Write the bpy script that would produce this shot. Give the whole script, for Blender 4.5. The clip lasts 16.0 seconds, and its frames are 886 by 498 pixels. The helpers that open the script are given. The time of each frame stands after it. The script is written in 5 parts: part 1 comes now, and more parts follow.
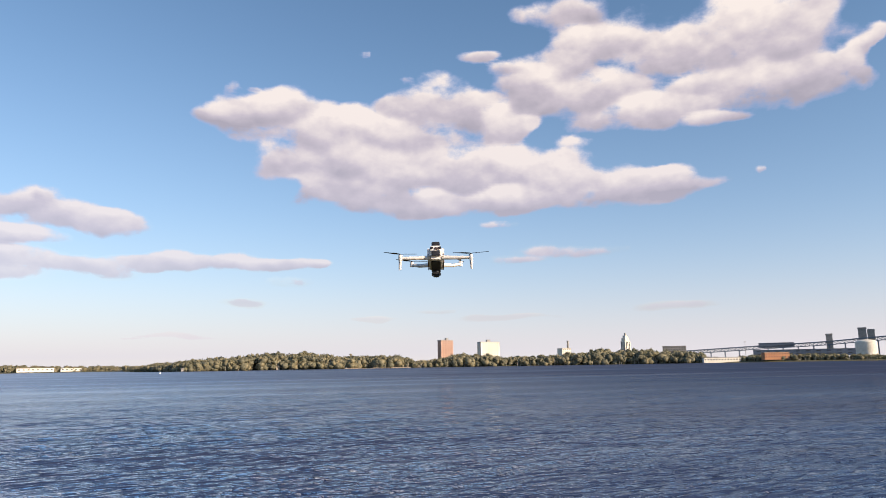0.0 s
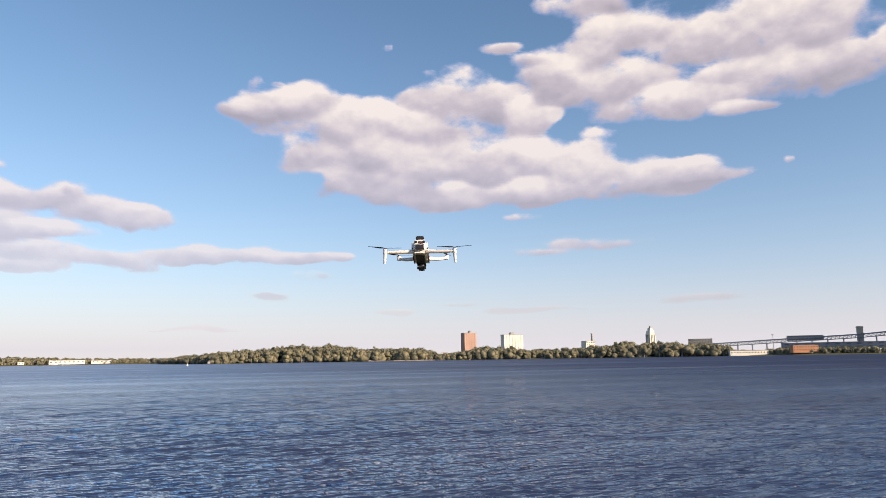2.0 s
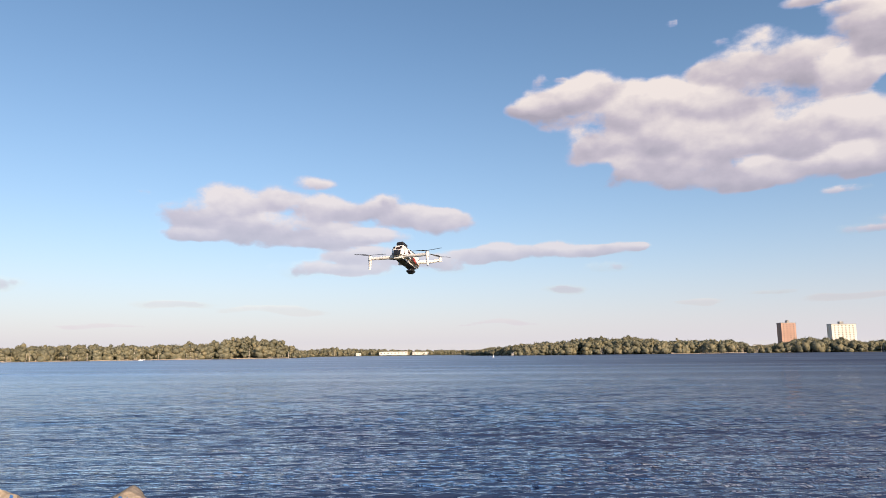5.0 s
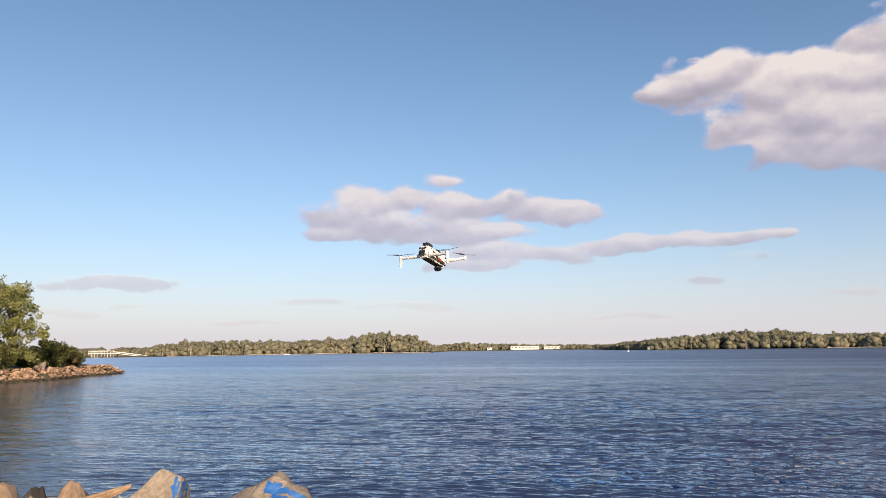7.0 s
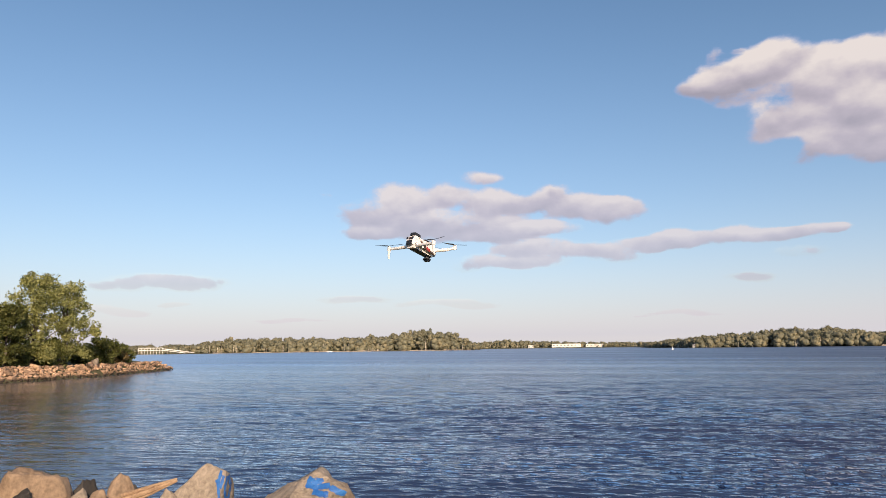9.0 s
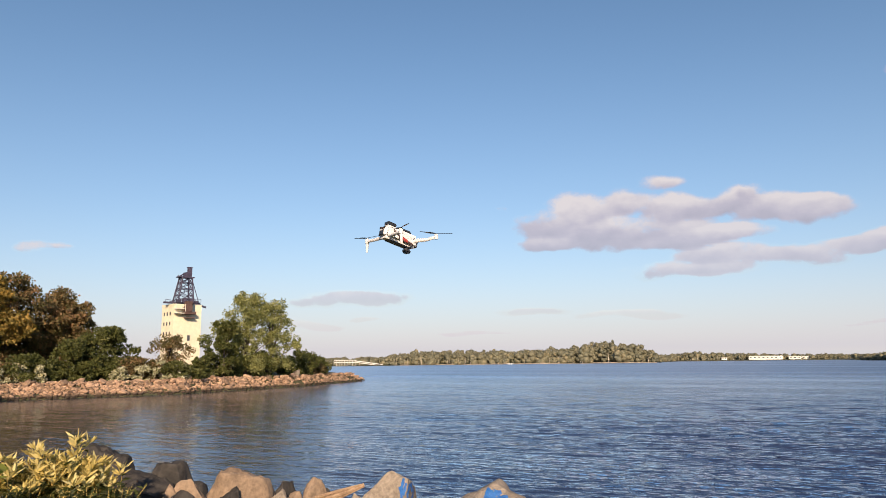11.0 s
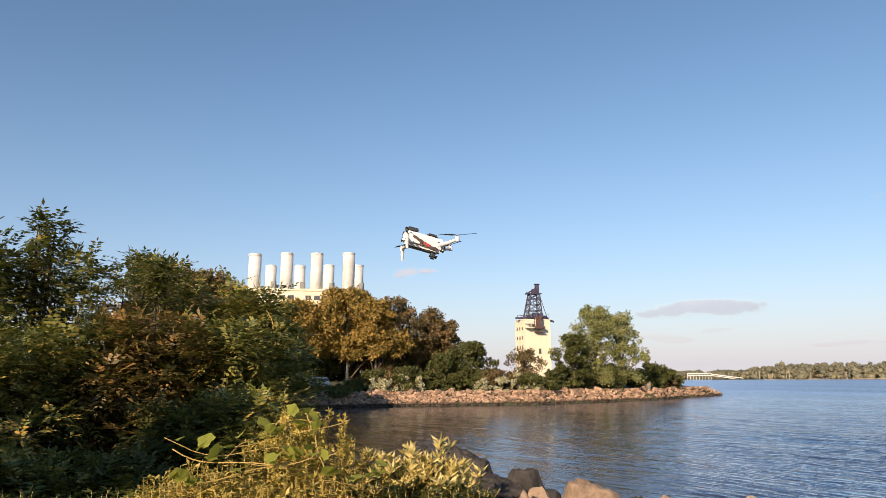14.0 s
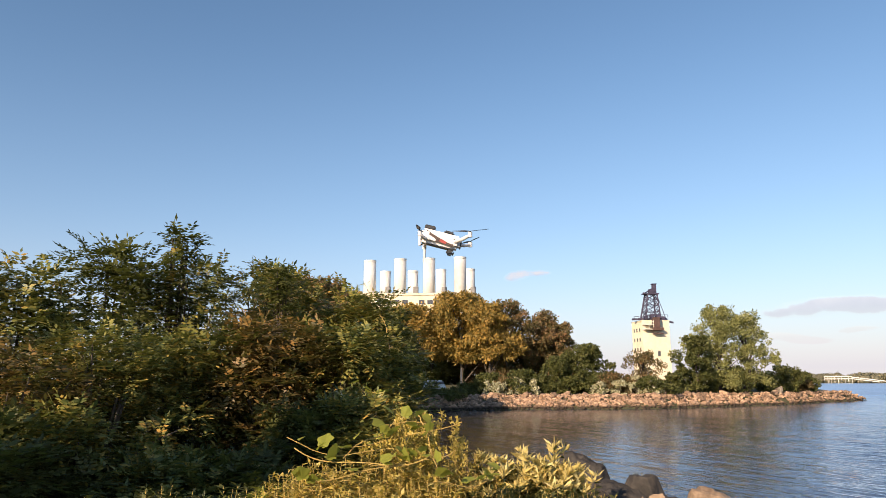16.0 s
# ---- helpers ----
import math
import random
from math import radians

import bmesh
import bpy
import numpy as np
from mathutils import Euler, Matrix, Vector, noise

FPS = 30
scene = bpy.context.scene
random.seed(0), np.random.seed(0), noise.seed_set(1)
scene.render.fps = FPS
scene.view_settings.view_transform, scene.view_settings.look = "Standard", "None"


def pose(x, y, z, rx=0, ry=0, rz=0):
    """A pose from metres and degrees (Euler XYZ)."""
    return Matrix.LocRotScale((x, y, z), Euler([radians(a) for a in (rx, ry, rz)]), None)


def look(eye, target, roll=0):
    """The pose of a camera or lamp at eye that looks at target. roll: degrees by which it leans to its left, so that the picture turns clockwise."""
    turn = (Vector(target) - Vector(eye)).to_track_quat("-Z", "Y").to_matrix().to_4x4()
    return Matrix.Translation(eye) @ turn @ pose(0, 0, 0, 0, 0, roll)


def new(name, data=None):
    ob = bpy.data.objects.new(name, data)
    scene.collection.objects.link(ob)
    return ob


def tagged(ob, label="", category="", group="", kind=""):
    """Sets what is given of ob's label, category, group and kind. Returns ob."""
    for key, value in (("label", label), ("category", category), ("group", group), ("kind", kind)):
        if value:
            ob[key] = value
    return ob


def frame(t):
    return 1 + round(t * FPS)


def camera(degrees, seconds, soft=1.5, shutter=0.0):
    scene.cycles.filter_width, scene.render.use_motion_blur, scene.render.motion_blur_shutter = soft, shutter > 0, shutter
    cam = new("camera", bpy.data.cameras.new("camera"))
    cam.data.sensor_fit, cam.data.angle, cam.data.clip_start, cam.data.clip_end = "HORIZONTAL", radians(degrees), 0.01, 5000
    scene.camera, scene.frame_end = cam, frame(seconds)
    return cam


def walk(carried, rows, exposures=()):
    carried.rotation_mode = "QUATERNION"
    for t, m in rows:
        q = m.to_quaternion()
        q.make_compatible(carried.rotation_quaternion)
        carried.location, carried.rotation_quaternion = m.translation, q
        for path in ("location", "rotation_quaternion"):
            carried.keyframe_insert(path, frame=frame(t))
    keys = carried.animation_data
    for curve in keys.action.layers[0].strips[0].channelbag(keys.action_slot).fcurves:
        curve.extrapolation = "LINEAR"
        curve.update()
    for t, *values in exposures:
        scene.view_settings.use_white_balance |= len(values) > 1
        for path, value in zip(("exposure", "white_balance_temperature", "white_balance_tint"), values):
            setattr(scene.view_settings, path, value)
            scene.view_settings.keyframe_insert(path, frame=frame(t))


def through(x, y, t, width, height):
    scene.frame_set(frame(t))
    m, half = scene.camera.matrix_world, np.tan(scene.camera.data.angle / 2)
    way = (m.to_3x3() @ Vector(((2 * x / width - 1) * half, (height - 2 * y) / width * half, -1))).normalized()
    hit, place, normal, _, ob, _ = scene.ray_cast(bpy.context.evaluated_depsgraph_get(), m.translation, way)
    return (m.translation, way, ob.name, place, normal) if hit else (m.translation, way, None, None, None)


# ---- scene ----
cam = camera(65.33, 16.0, soft=0.6)
PATH = [
    (0.0, pose(0.0002, -0.0198, 5.1970, 99.43, 0.95, 0.00)),
    (0.5, pose(0.0026, -0.0214, 5.1964, 99.16, 0.94, 0.63)),
    (1.0, pose(0.0033, -0.0232, 5.1973, 99.00, 0.92, 0.72)),
    (1.5, pose(0.0054, -0.0248, 5.1960, 98.90, 0.90, 0.72)),
    (2.0, pose(0.0237, -0.0258, 5.1962, 98.87, 0.89, 1.92)),
    (2.5, pose(0.0399, -0.0260, 5.1953, 98.87, 0.92, 4.30)),
    (3.0, pose(0.0702, -0.0237, 5.1958, 98.85, 0.82, 6.92)),
    (3.5, pose(0.1099, -0.0170, 5.1990, 98.76, 0.73, 11.81)),
    (4.0, pose(0.1467, -0.0118, 5.1958, 98.59, 0.79, 16.91)),
    (4.5, pose(0.1811, -0.0049, 5.1956, 98.59, 0.76, 21.47)),
    (5.0, pose(0.2143, 0.0041, 5.1977, 98.57, 0.72, 26.10)),
    (5.2, pose(0.2284, 0.0077, 5.1970, 98.55, 0.72, 27.98)),
    (7.3, pose(0.3020, -0.0001, 5.1928, 98.20, 0.80, 37.20)),
    (7.5, pose(0.3016, -0.0005, 5.1936, 98.16, 0.80, 37.32)),
    (8.0, pose(0.3053, 0.0023, 5.1938, 98.04, 0.79, 37.52)),
    (8.2, pose(0.3086, 0.0050, 5.1935, 98.02, 0.78, 37.82)),
    (10.3, pose(0.3412, 0.1191, 5.1832, 98.70, 0.60, 48.30)),
    (10.5, pose(0.3475, 0.1310, 5.1832, 98.85, 0.59, 50.07)),
    (11.0, pose(0.3662, 0.1695, 5.1812, 99.28, 0.66, 54.92)),
    (11.5, pose(0.3765, 0.2130, 5.1834, 99.61, 0.53, 60.38)),
    (12.0, pose(0.3807, 0.2539, 5.1839, 99.80, 0.46, 65.85)),
    (12.5, pose(0.3893, 0.2839, 5.1830, 99.96, 0.29, 71.21)),
    (13.0, pose(0.3954, 0.3152, 5.1806, 100.09, 0.18, 76.12)),
    (13.5, pose(0.3983, 0.3384, 5.1804, 100.38, 0.21, 79.94)),
    (14.0, pose(0.3995, 0.3574, 5.1806, 100.51, 0.20, 82.96)),
    (14.5, pose(0.4036, 0.3714, 5.1800, 100.61, 0.22, 85.70)),
    (15.0, pose(0.4070, 0.3865, 5.1787, 100.67, 0.25, 88.16)),
    (15.5, pose(0.4096, 0.4031, 5.1765, 100.71, 0.15, 90.67)),
    (16.0, pose(0.4120, 0.4134, 5.1746, 100.79, 0.16, 92.27)),
]
walk(cam, PATH, exposures=[(0.0, 0.62, 6600, 12.0), (5.0, 0.52, 6600, 12.0), (7.5, 0.45, 6600, 12.0), (10.5, 0.4, 6600, 12.0), (13.0, 0.42, 6600, 12.0), (16.0, 0.64, 6600, 12.0)])

# ---- world, sun ----
SUN_AZ, SUN_EL = 238.0, 21.5          # azimuths run to the left from +y


def heading(az):
    a = radians(az)
    return Vector((-math.sin(a), math.cos(a), 0.0))


def at(az, d, z=0.0, origin=(0.0, 0.0)):
    v = heading(az) * d
    return Vector((origin[0] + v.x, origin[1] + v.y, z))


EYE = 5.2


def rise(el, d):
    """Height above the river of what stands at elevation el, d metres off."""
    return EYE + d * math.tan(radians(el))


world = bpy.data.worlds.new("sky")
scene.world = world
world.use_nodes = True
wn = world.node_tree.nodes
sky = wn.new("ShaderNodeTexSky")
sky.sky_type = 'NISHITA'
sky.sun_disc = False
sky.sun_elevation = radians(SUN_EL)
sd = heading(SUN_AZ)
sky.sun_rotation = math.atan2(sd.x, sd.y)
sky.altitude = 0
sky.air_density, sky.dust_density, sky.ozone_density = 1.1, 0.05, 2.2
wn["Background"].inputs["Strength"].default_value = 0.098
tint = wn.new("ShaderNodeHueSaturation")
tint.inputs["Saturation"].default_value = 1.08
world.node_tree.links.new(sky.outputs[0], tint.inputs["Color"])
world.node_tree.links.new(tint.outputs[0], wn["Background"].inputs["Color"])

sun = new("sun", bpy.data.lights.new("sun", 'SUN'))
sun.data.energy, sun.data.angle, sun.data.color = 5.0, radians(0.6), (1.0, 0.80, 0.58)
sun.matrix_world = look(sd * 50 + Vector((0, 0, 50 * math.tan(radians(SUN_EL)))), (0, 0, 0))

# ---- materials ----


class Nodes:
    """A thin wrapper for writing node materials."""

    def __init__(self, name):
        self.mat = bpy.data.materials.new(name)
        self.mat.use_nodes = True
        self.tree = self.mat.node_tree
        self.bsdf = self.tree.nodes["Principled BSDF"]
        self.out = self.tree.nodes["Material Output"]

    def add(self, kind, links=(), **props):
        n = self.tree.nodes.new("ShaderNode" + kind)
        for k, v in props.items():
            setattr(n, k, v)
        for name, v in dict(links).items():
            self.put(n.inputs[name], v)
        return n

    def put(self, socket, v):
        if isinstance(v, bpy.types.NodeSocket):
            self.tree.links.new(v, socket)
        else:
            socket.default_value = v

    def math(self, op, a, b=0.0, c=0.0):
        n = self.tree.nodes.new("ShaderNodeMath")
        n.operation = op
        for s, v in zip(n.inputs, (a, b, c)):
            self.put(s, v)
        return n.outputs[0]

    def coord(self, what="Object"):
        return self.add("TexCoord").outputs[what]

    def noise(self, vec, scale, detail=4.0, rough=0.55):
        return self.add("TexNoise", {"Vector": vec, "Scale": scale, "Detail": detail, "Roughness": rough}).outputs["Fac"]

    def ramp(self, fac, stops, interp='LINEAR'):
        n = self.add("ValToRGB", {"Fac": fac})
        n.color_ramp.interpolation = interp
        els = n.color_ramp.elements
        while len(els) < len(stops):
            els.new(0.5)
        for e, (p, c) in zip(els, stops):
            e.position = p
            e.color = (*c, 1.0) if len(c) == 3 else c
        return n.outputs["Color"]

    def mix(self, fac, a, b, blend='MIX'):
        n = self.tree.nodes.new("ShaderNodeMix")
        n.data_type, n.blend_type = 'RGBA', blend
        self.put(n.inputs[0], fac)
        self.put(n.inputs[6], a if isinstance(a, bpy.types.NodeSocket) else (*a, 1.0))
        self.put(n.inputs[7], b if isinstance(b, bpy.types.NodeSocket) else (*b, 1.0))
        return n.outputs[2]

    def bump(self, height, strength, distance):
        n = self.add("Bump", {"Height": height, "Strength": strength, "Distance": distance})
        self.tree.links.new(n.outputs[0], self.bsdf.inputs["Normal"])
        return n

    def set(self, **kw):
        for k, v in kw.items():
            self.put(self.bsdf.inputs[k.replace("_", " ")], v)
        return self.mat


def surface(name, dark, light, scale, rough=0.7, fine=8.0, bump=0.3, depth=0.02, metal=0.0, stain=None):
    """A surface of two tones by noise at two scales, with a fine relief."""
    n = Nodes(name)
    vec = n.coord()
    big = n.noise(vec, scale, 5.0)
    small = n.noise(vec, scale * fine, 4.0)
    fac = n.math('ADD', n.math('MULTIPLY', big, 0.6), n.math('MULTIPLY', small, 0.4))
    col = n.ramp(fac, [(0.36, dark), (0.64, light)])
    if stain:
        col = n.mix(n.ramp(n.noise(vec, scale * 0.6, 6.0), [(0.5, (0, 0, 0)), (0.68, (0.8, 0.8, 0.8))]), col, stain)
    n.bump(fac, bump, depth)
    n.set(Base_Color=col, Roughness=rough, Metallic=metal)
    return n.mat


def leafy(name, tones, through=0.3, rough=0.55, patch=0.35, grain=0.55):
    """Leaves: a tone for each leaf, drifting in patches, some light shining through."""
    n = Nodes(name)
    rnd = n.add("NewGeometry").outputs["Random Per Island"]
    big = n.noise(n.coord(), patch, 3.0)
    fac = n.math('ADD', n.math('MULTIPLY', rnd, grain), n.math('MULTIPLY', big, 1.45 - grain))
    fac = n.math('SUBTRACT', fac, 0.22)
    k = len(tones) - 1
    col = n.ramp(fac, [(0.08 + 0.84 * i / k, c) for i, c in enumerate(tones)])
    n.set(Base_Color=col, Roughness=rough)
    n.bsdf.inputs["Specular IOR Level"].default_value = 0.3
    tr = n.add("BsdfTranslucent", {"Color": n.mix(0.5, col, (0.25, 0.28, 0.03))})
    mx = n.add("MixShader", {"Fac": through})
    n.tree.links.new(n.bsdf.outputs[0], mx.inputs[1])
    n.tree.links.new(tr.outputs[0], mx.inputs[2])
    n.tree.links.new(mx.outputs[0], n.out.inputs["Surface"])
    return n.mat


def water_material():
    n = Nodes("river_water")
    vec = n.add("NewGeometry").outputs["Position"]

    def stretched(rot, sx, sy):
        turned = n.add("Mapping", {"Vector": vec, "Rotation": (0, 0, radians(rot))}).outputs[0]
        return n.add("Mapping", {"Vector": turned, "Scale": (sx, sy, 1.0)}).outputs[0]
    a = n.noise(stretched(-26, 0.42, 1.5), 1.0, 3.0, 0.5)
    b = n.noise(stretched(-34, 1.1, 3.6), 1.0, 3.0, 0.6)
    c = n.noise(stretched(-28, 0.05, 0.17), 1.0, 4.0, 0.6)
    d = n.noise(stretched(-30, 0.13, 0.52), 1.0, 3.0, 0.5)
    gust = n.ramp(n.noise(stretched(-20, 0.004, 0.03), 1.0, 4.0, 0.6), [(0.35, (0.45, 0.45, 0.45)), (0.65, (1, 1, 1))])
    away = n.add("VectorMath", {0: vec}, operation='LENGTH').outputs["Value"]

    def fading(near, far):
        return n.add("MapRange", {"Value": away, "From Min": near, "From Max": far, "To Min": 1.0, "To Max": 0.0}).outputs[0]
    a = n.math('MULTIPLY', a, fading(50.0, 190.0))
    b = n.math('MULTIPLY', n.math('MULTIPLY', b, 0.34), fading(22.0, 75.0))
    d = n.math('MULTIPLY', d, fading(180.0, 600.0))
    h = n.math('ADD', n.math('MULTIPLY', a, 1.1), n.math('ADD', b, n.math('MULTIPLY_ADD', d, 1.1, n.math('MULTIPLY', c, 1.6))))
    ruffle = n.add("Attribute", attribute_name="ruffle").outputs["Fac"]
    relief = n.bump(n.math('MULTIPLY', h, n.math('MULTIPLY', gust, n.math('MINIMUM', ruffle, 0.74))), 1.0, 0.5)
    rough = n.add("MapRange", {"Value": away, "From Min": 25.0, "From Max": 300.0, "To Min": 0.04, "To Max": 0.28}).outputs[0]
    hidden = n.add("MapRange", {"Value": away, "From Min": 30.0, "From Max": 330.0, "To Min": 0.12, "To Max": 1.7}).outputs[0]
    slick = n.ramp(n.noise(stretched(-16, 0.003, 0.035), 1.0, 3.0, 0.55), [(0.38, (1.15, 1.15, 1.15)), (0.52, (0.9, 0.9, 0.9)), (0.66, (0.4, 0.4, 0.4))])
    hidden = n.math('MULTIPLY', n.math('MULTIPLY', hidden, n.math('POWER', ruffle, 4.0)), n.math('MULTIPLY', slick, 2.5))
    mud = n.noise(stretched(-24, 0.006, 0.02), 1.0, 3.0)
    col = n.ramp(mud, [(0.35, (0.019, 0.036, 0.084)), (0.65, (0.035, 0.040, 0.076))])
    # Brown of the mirrored cove bank is put into the water's own colour.
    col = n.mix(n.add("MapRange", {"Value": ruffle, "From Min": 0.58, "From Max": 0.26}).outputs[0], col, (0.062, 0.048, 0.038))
    deep = n.add("BsdfDiffuse", {"Color": col, "Normal": relief.outputs[0]})
    gloss = n.add("BsdfGlossy", {"Color": (0.80, 0.89, 1.0, 1), "Roughness": rough, "Normal": relief.outputs[0]})
    f = n.add("Fresnel", {"IOR": 1.33, "Normal": relief.outputs[0]}).outputs[0]
    f = n.math('DIVIDE', f, n.math('MULTIPLY_ADD', f, hidden, 1.0))    # far crests hide part of the mirror; dimmed by bearing too
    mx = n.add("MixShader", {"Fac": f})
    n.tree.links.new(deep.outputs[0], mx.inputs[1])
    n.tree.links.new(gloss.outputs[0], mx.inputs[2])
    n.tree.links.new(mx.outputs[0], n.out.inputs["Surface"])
    return n.mat


WATER = water_material()
BARK = surface("bark", (0.05, 0.037, 0.026), (0.16, 0.125, 0.09), 3.0, 0.9, bump=0.6)
PALE_BARK = surface("pale_bark", (0.30, 0.26, 0.21), (0.46, 0.40, 0.32), 0.5, 0.9)
EARTH = surface("earth_and_grass", (0.035, 0.045, 0.018), (0.13, 0.11, 0.05), 0.35, 0.95, fine=14, bump=0.5, depth=0.05)
STONE = surface("riprap_stone", (0.22, 0.13, 0.08), (0.58, 0.38, 0.245), 0.7, 0.9, bump=0.5, depth=0.06, stain=(0.10, 0.065, 0.045))


def tide_mark(material, low, high):
    """Wet, weed-dark stone below the high-water mark."""
    tree, bsdf = material.node_tree, material.node_tree.nodes["Principled BSDF"]
    pos = tree.nodes.new("ShaderNodeNewGeometry")
    xyz = tree.nodes.new("ShaderNodeSeparateXYZ")
    tree.links.new(pos.outputs["Position"], xyz.inputs[0])
    rg = tree.nodes.new("ShaderNodeMapRange")
    rg.inputs["From Min"].default_value, rg.inputs["From Max"].default_value = low, high
    tree.links.new(xyz.outputs["Z"], rg.inputs["Value"])
    mx = tree.nodes.new("ShaderNodeMix")
    mx.data_type = 'RGBA'
    src = bsdf.inputs["Base Color"].links[0].from_socket
    tree.links.new(rg.outputs[0], mx.inputs[0])
    mx.inputs[6].default_value = (0.045, 0.03, 0.018, 1.0)
    tree.links.new(src, mx.inputs[7])
    tree.links.new(mx.outputs[2], bsdf.inputs["Base Color"])



def vary(material, low, high):
    """Each stone a little lighter or darker than the next."""
    tree, bsdf = material.node_tree, material.node_tree.nodes["Principled BSDF"]
    a, b = tree.nodes.new("ShaderNodeObjectInfo"), tree.nodes.new("ShaderNodeNewGeometry")
    add = tree.nodes.new("ShaderNodeMath")
    add.operation = 'ADD'
    tree.links.new(a.outputs["Random"], add.inputs[0])
    tree.links.new(b.outputs["Random Per Island"], add.inputs[1])
    frac = tree.nodes.new("ShaderNodeMath")
    frac.operation = 'FRACT'
    tree.links.new(add.outputs[0], frac.inputs[0])
    rg = tree.nodes.new("ShaderNodeMapRange")
    rg.inputs["To Min"].default_value, rg.inputs["To Max"].default_value = low, high
    tree.links.new(frac.outputs[0], rg.inputs["Value"])
    hs = tree.nodes.new("ShaderNodeHueSaturation")
    tree.links.new(rg.outputs[0], hs.inputs["Value"])
    tree.links.new(bsdf.inputs["Base Color"].links[0].from_socket, hs.inputs["Color"])
    tree.links.new(hs.outputs[0], bsdf.inputs["Base Color"])


vary(STONE, 0.55, 1.35)
tide_mark(STONE, 0.35, 0.75)
BOULDER = surface("boulder_stone", (0.13, 0.10, 0.075), (0.42, 0.34, 0.26), 1.8, 0.85, fine=9, bump=1.0, depth=0.09, stain=(0.07, 0.045, 0.03))
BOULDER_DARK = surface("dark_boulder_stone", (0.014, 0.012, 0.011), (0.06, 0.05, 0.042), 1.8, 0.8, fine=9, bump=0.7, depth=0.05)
BOULDER_BROWN = surface("brown_boulder_stone", (0.12, 0.078, 0.05), (0.38, 0.265, 0.175), 1.6, 0.85, fine=9, bump=0.7, depth=0.05)
PAINT_BLUE = surface("blue_spray_paint", (0.01, 0.07, 0.28), (0.03, 0.16, 0.45), 6.0, 0.55, bump=0.2)
SAND = surface("beige_sand", (0.30, 0.24, 0.18), (0.44, 0.355, 0.27), 0.2, 0.95)
DRIFTWOOD = surface("driftwood", (0.20, 0.12, 0.07), (0.42, 0.28, 0.17), 4.0, 0.85, bump=0.6)
# Air haze over the far shore is mixed into these paler leaf tones.
LEAF_FAR_HAZED = leafy("far_leaves_hazed", [(0.09, 0.095, 0.068), (0.15, 0.145, 0.098), (0.235, 0.21, 0.13), (0.38, 0.30, 0.17)], 0.2, patch=0.085, grain=0.2)
LEAF_GREEN = leafy("green_leaves", [(0.04, 0.046, 0.014), (0.095, 0.10, 0.028), (0.19, 0.18, 0.055)], 0.3)
LEAF_OLIVE = leafy("olive_leaves", [(0.13, 0.14, 0.045), (0.29, 0.28, 0.095), (0.44, 0.42, 0.17)], 0.35)
LEAF_AUTUMN = leafy("autumn_leaves", [(0.12, 0.11, 0.035), (0.36, 0.24, 0.06), (0.62, 0.36, 0.09)], 0.35, patch=0.2)
LEAF_RUST = leafy("rust_leaves", [(0.07, 0.068, 0.028), (0.18, 0.13, 0.055), (0.34, 0.17, 0.085)], 0.3, patch=0.2)
LEAF_SHRUB = leafy("shrub_leaves", [(0.03, 0.046, 0.016), (0.13, 0.145, 0.04), (0.31, 0.27, 0.07), (0.52, 0.28, 0.06)], 0.22, rough=0.42, patch=0.5)
LEAF_DYING = leafy("dying_leaves", [(0.055, 0.055, 0.02), (0.19, 0.13, 0.045), (0.44, 0.22, 0.06)], 0.25, rough=0.45, patch=0.6)
LEAF_GOLD = leafy("golden_weed_leaves", [(0.12, 0.11, 0.02), (0.62, 0.46, 0.10), (0.92, 0.72, 0.28)], 0.4, patch=1.2)
LEAF_PALE = leafy("pale_flower_spikes", [(0.50, 0.37, 0.09), (0.82, 0.65, 0.25), (0.92, 0.80, 0.42)], 0.35, patch=1.2)
LEAF_VINE = leafy("vine_leaves", [(0.24, 0.27, 0.045), (0.42, 0.42, 0.075), (0.60, 0.55, 0.12)], 0.5, patch=1.0)
LEAF_CREAM = leafy("cream_blossom", [(0.14, 0.15, 0.05), (0.55, 0.50, 0.30), (0.86, 0.80, 0.60)], 0.3, patch=0.9)
STRAW = surface("dry_stems", (0.35, 0.23, 0.06), (0.60, 0.41, 0.12), 3.0, 0.8)
CREAM = surface("cream_concrete", (0.72, 0.62, 0.44), (0.84, 0.74, 0.55), 0.12, 0.85, bump=0.15, stain=(0.62, 0.51, 0.35))
STACK = surface("pale_stack_steel", (0.60, 0.58, 0.54), (0.76, 0.74, 0.70), 0.08, 0.6, bump=0.1, stain=(0.50, 0.47, 0.43))
IRON = surface("dark_painted_iron", (0.03, 0.027, 0.05), (0.08, 0.066, 0.11), 0.7, 0.7, bump=0.3)
RUST = surface("rusted_steel", (0.06, 0.034, 0.03), (0.15, 0.085, 0.07), 0.7, 0.8, bump=0.3)
BRICK = surface("red_brick_wall", (0.40, 0.24, 0.18), (0.50, 0.32, 0.25), 0.05, 0.9)
WHITEWALL = surface("white_wall", (0.62, 0.58, 0.50), (0.78, 0.74, 0.66), 0.05, 0.85)
GREYWALL = surface("grey_masonry", (0.22, 0.21, 0.20), (0.36, 0.34, 0.32), 0.05, 0.9)
BRIDGE_BLUE = surface("blue_grey_bridge_steel", (0.10, 0.13, 0.18), (0.19, 0.22, 0.28), 0.03, 0.7)
ORANGE = surface("orange_cladding", (0.36, 0.16, 0.08), (0.48, 0.23, 0.12), 0.05, 0.8)
GLASS = Nodes("dark_window").set(Base_Color=(0.09, 0.09, 0.10, 1), Roughness=0.15)
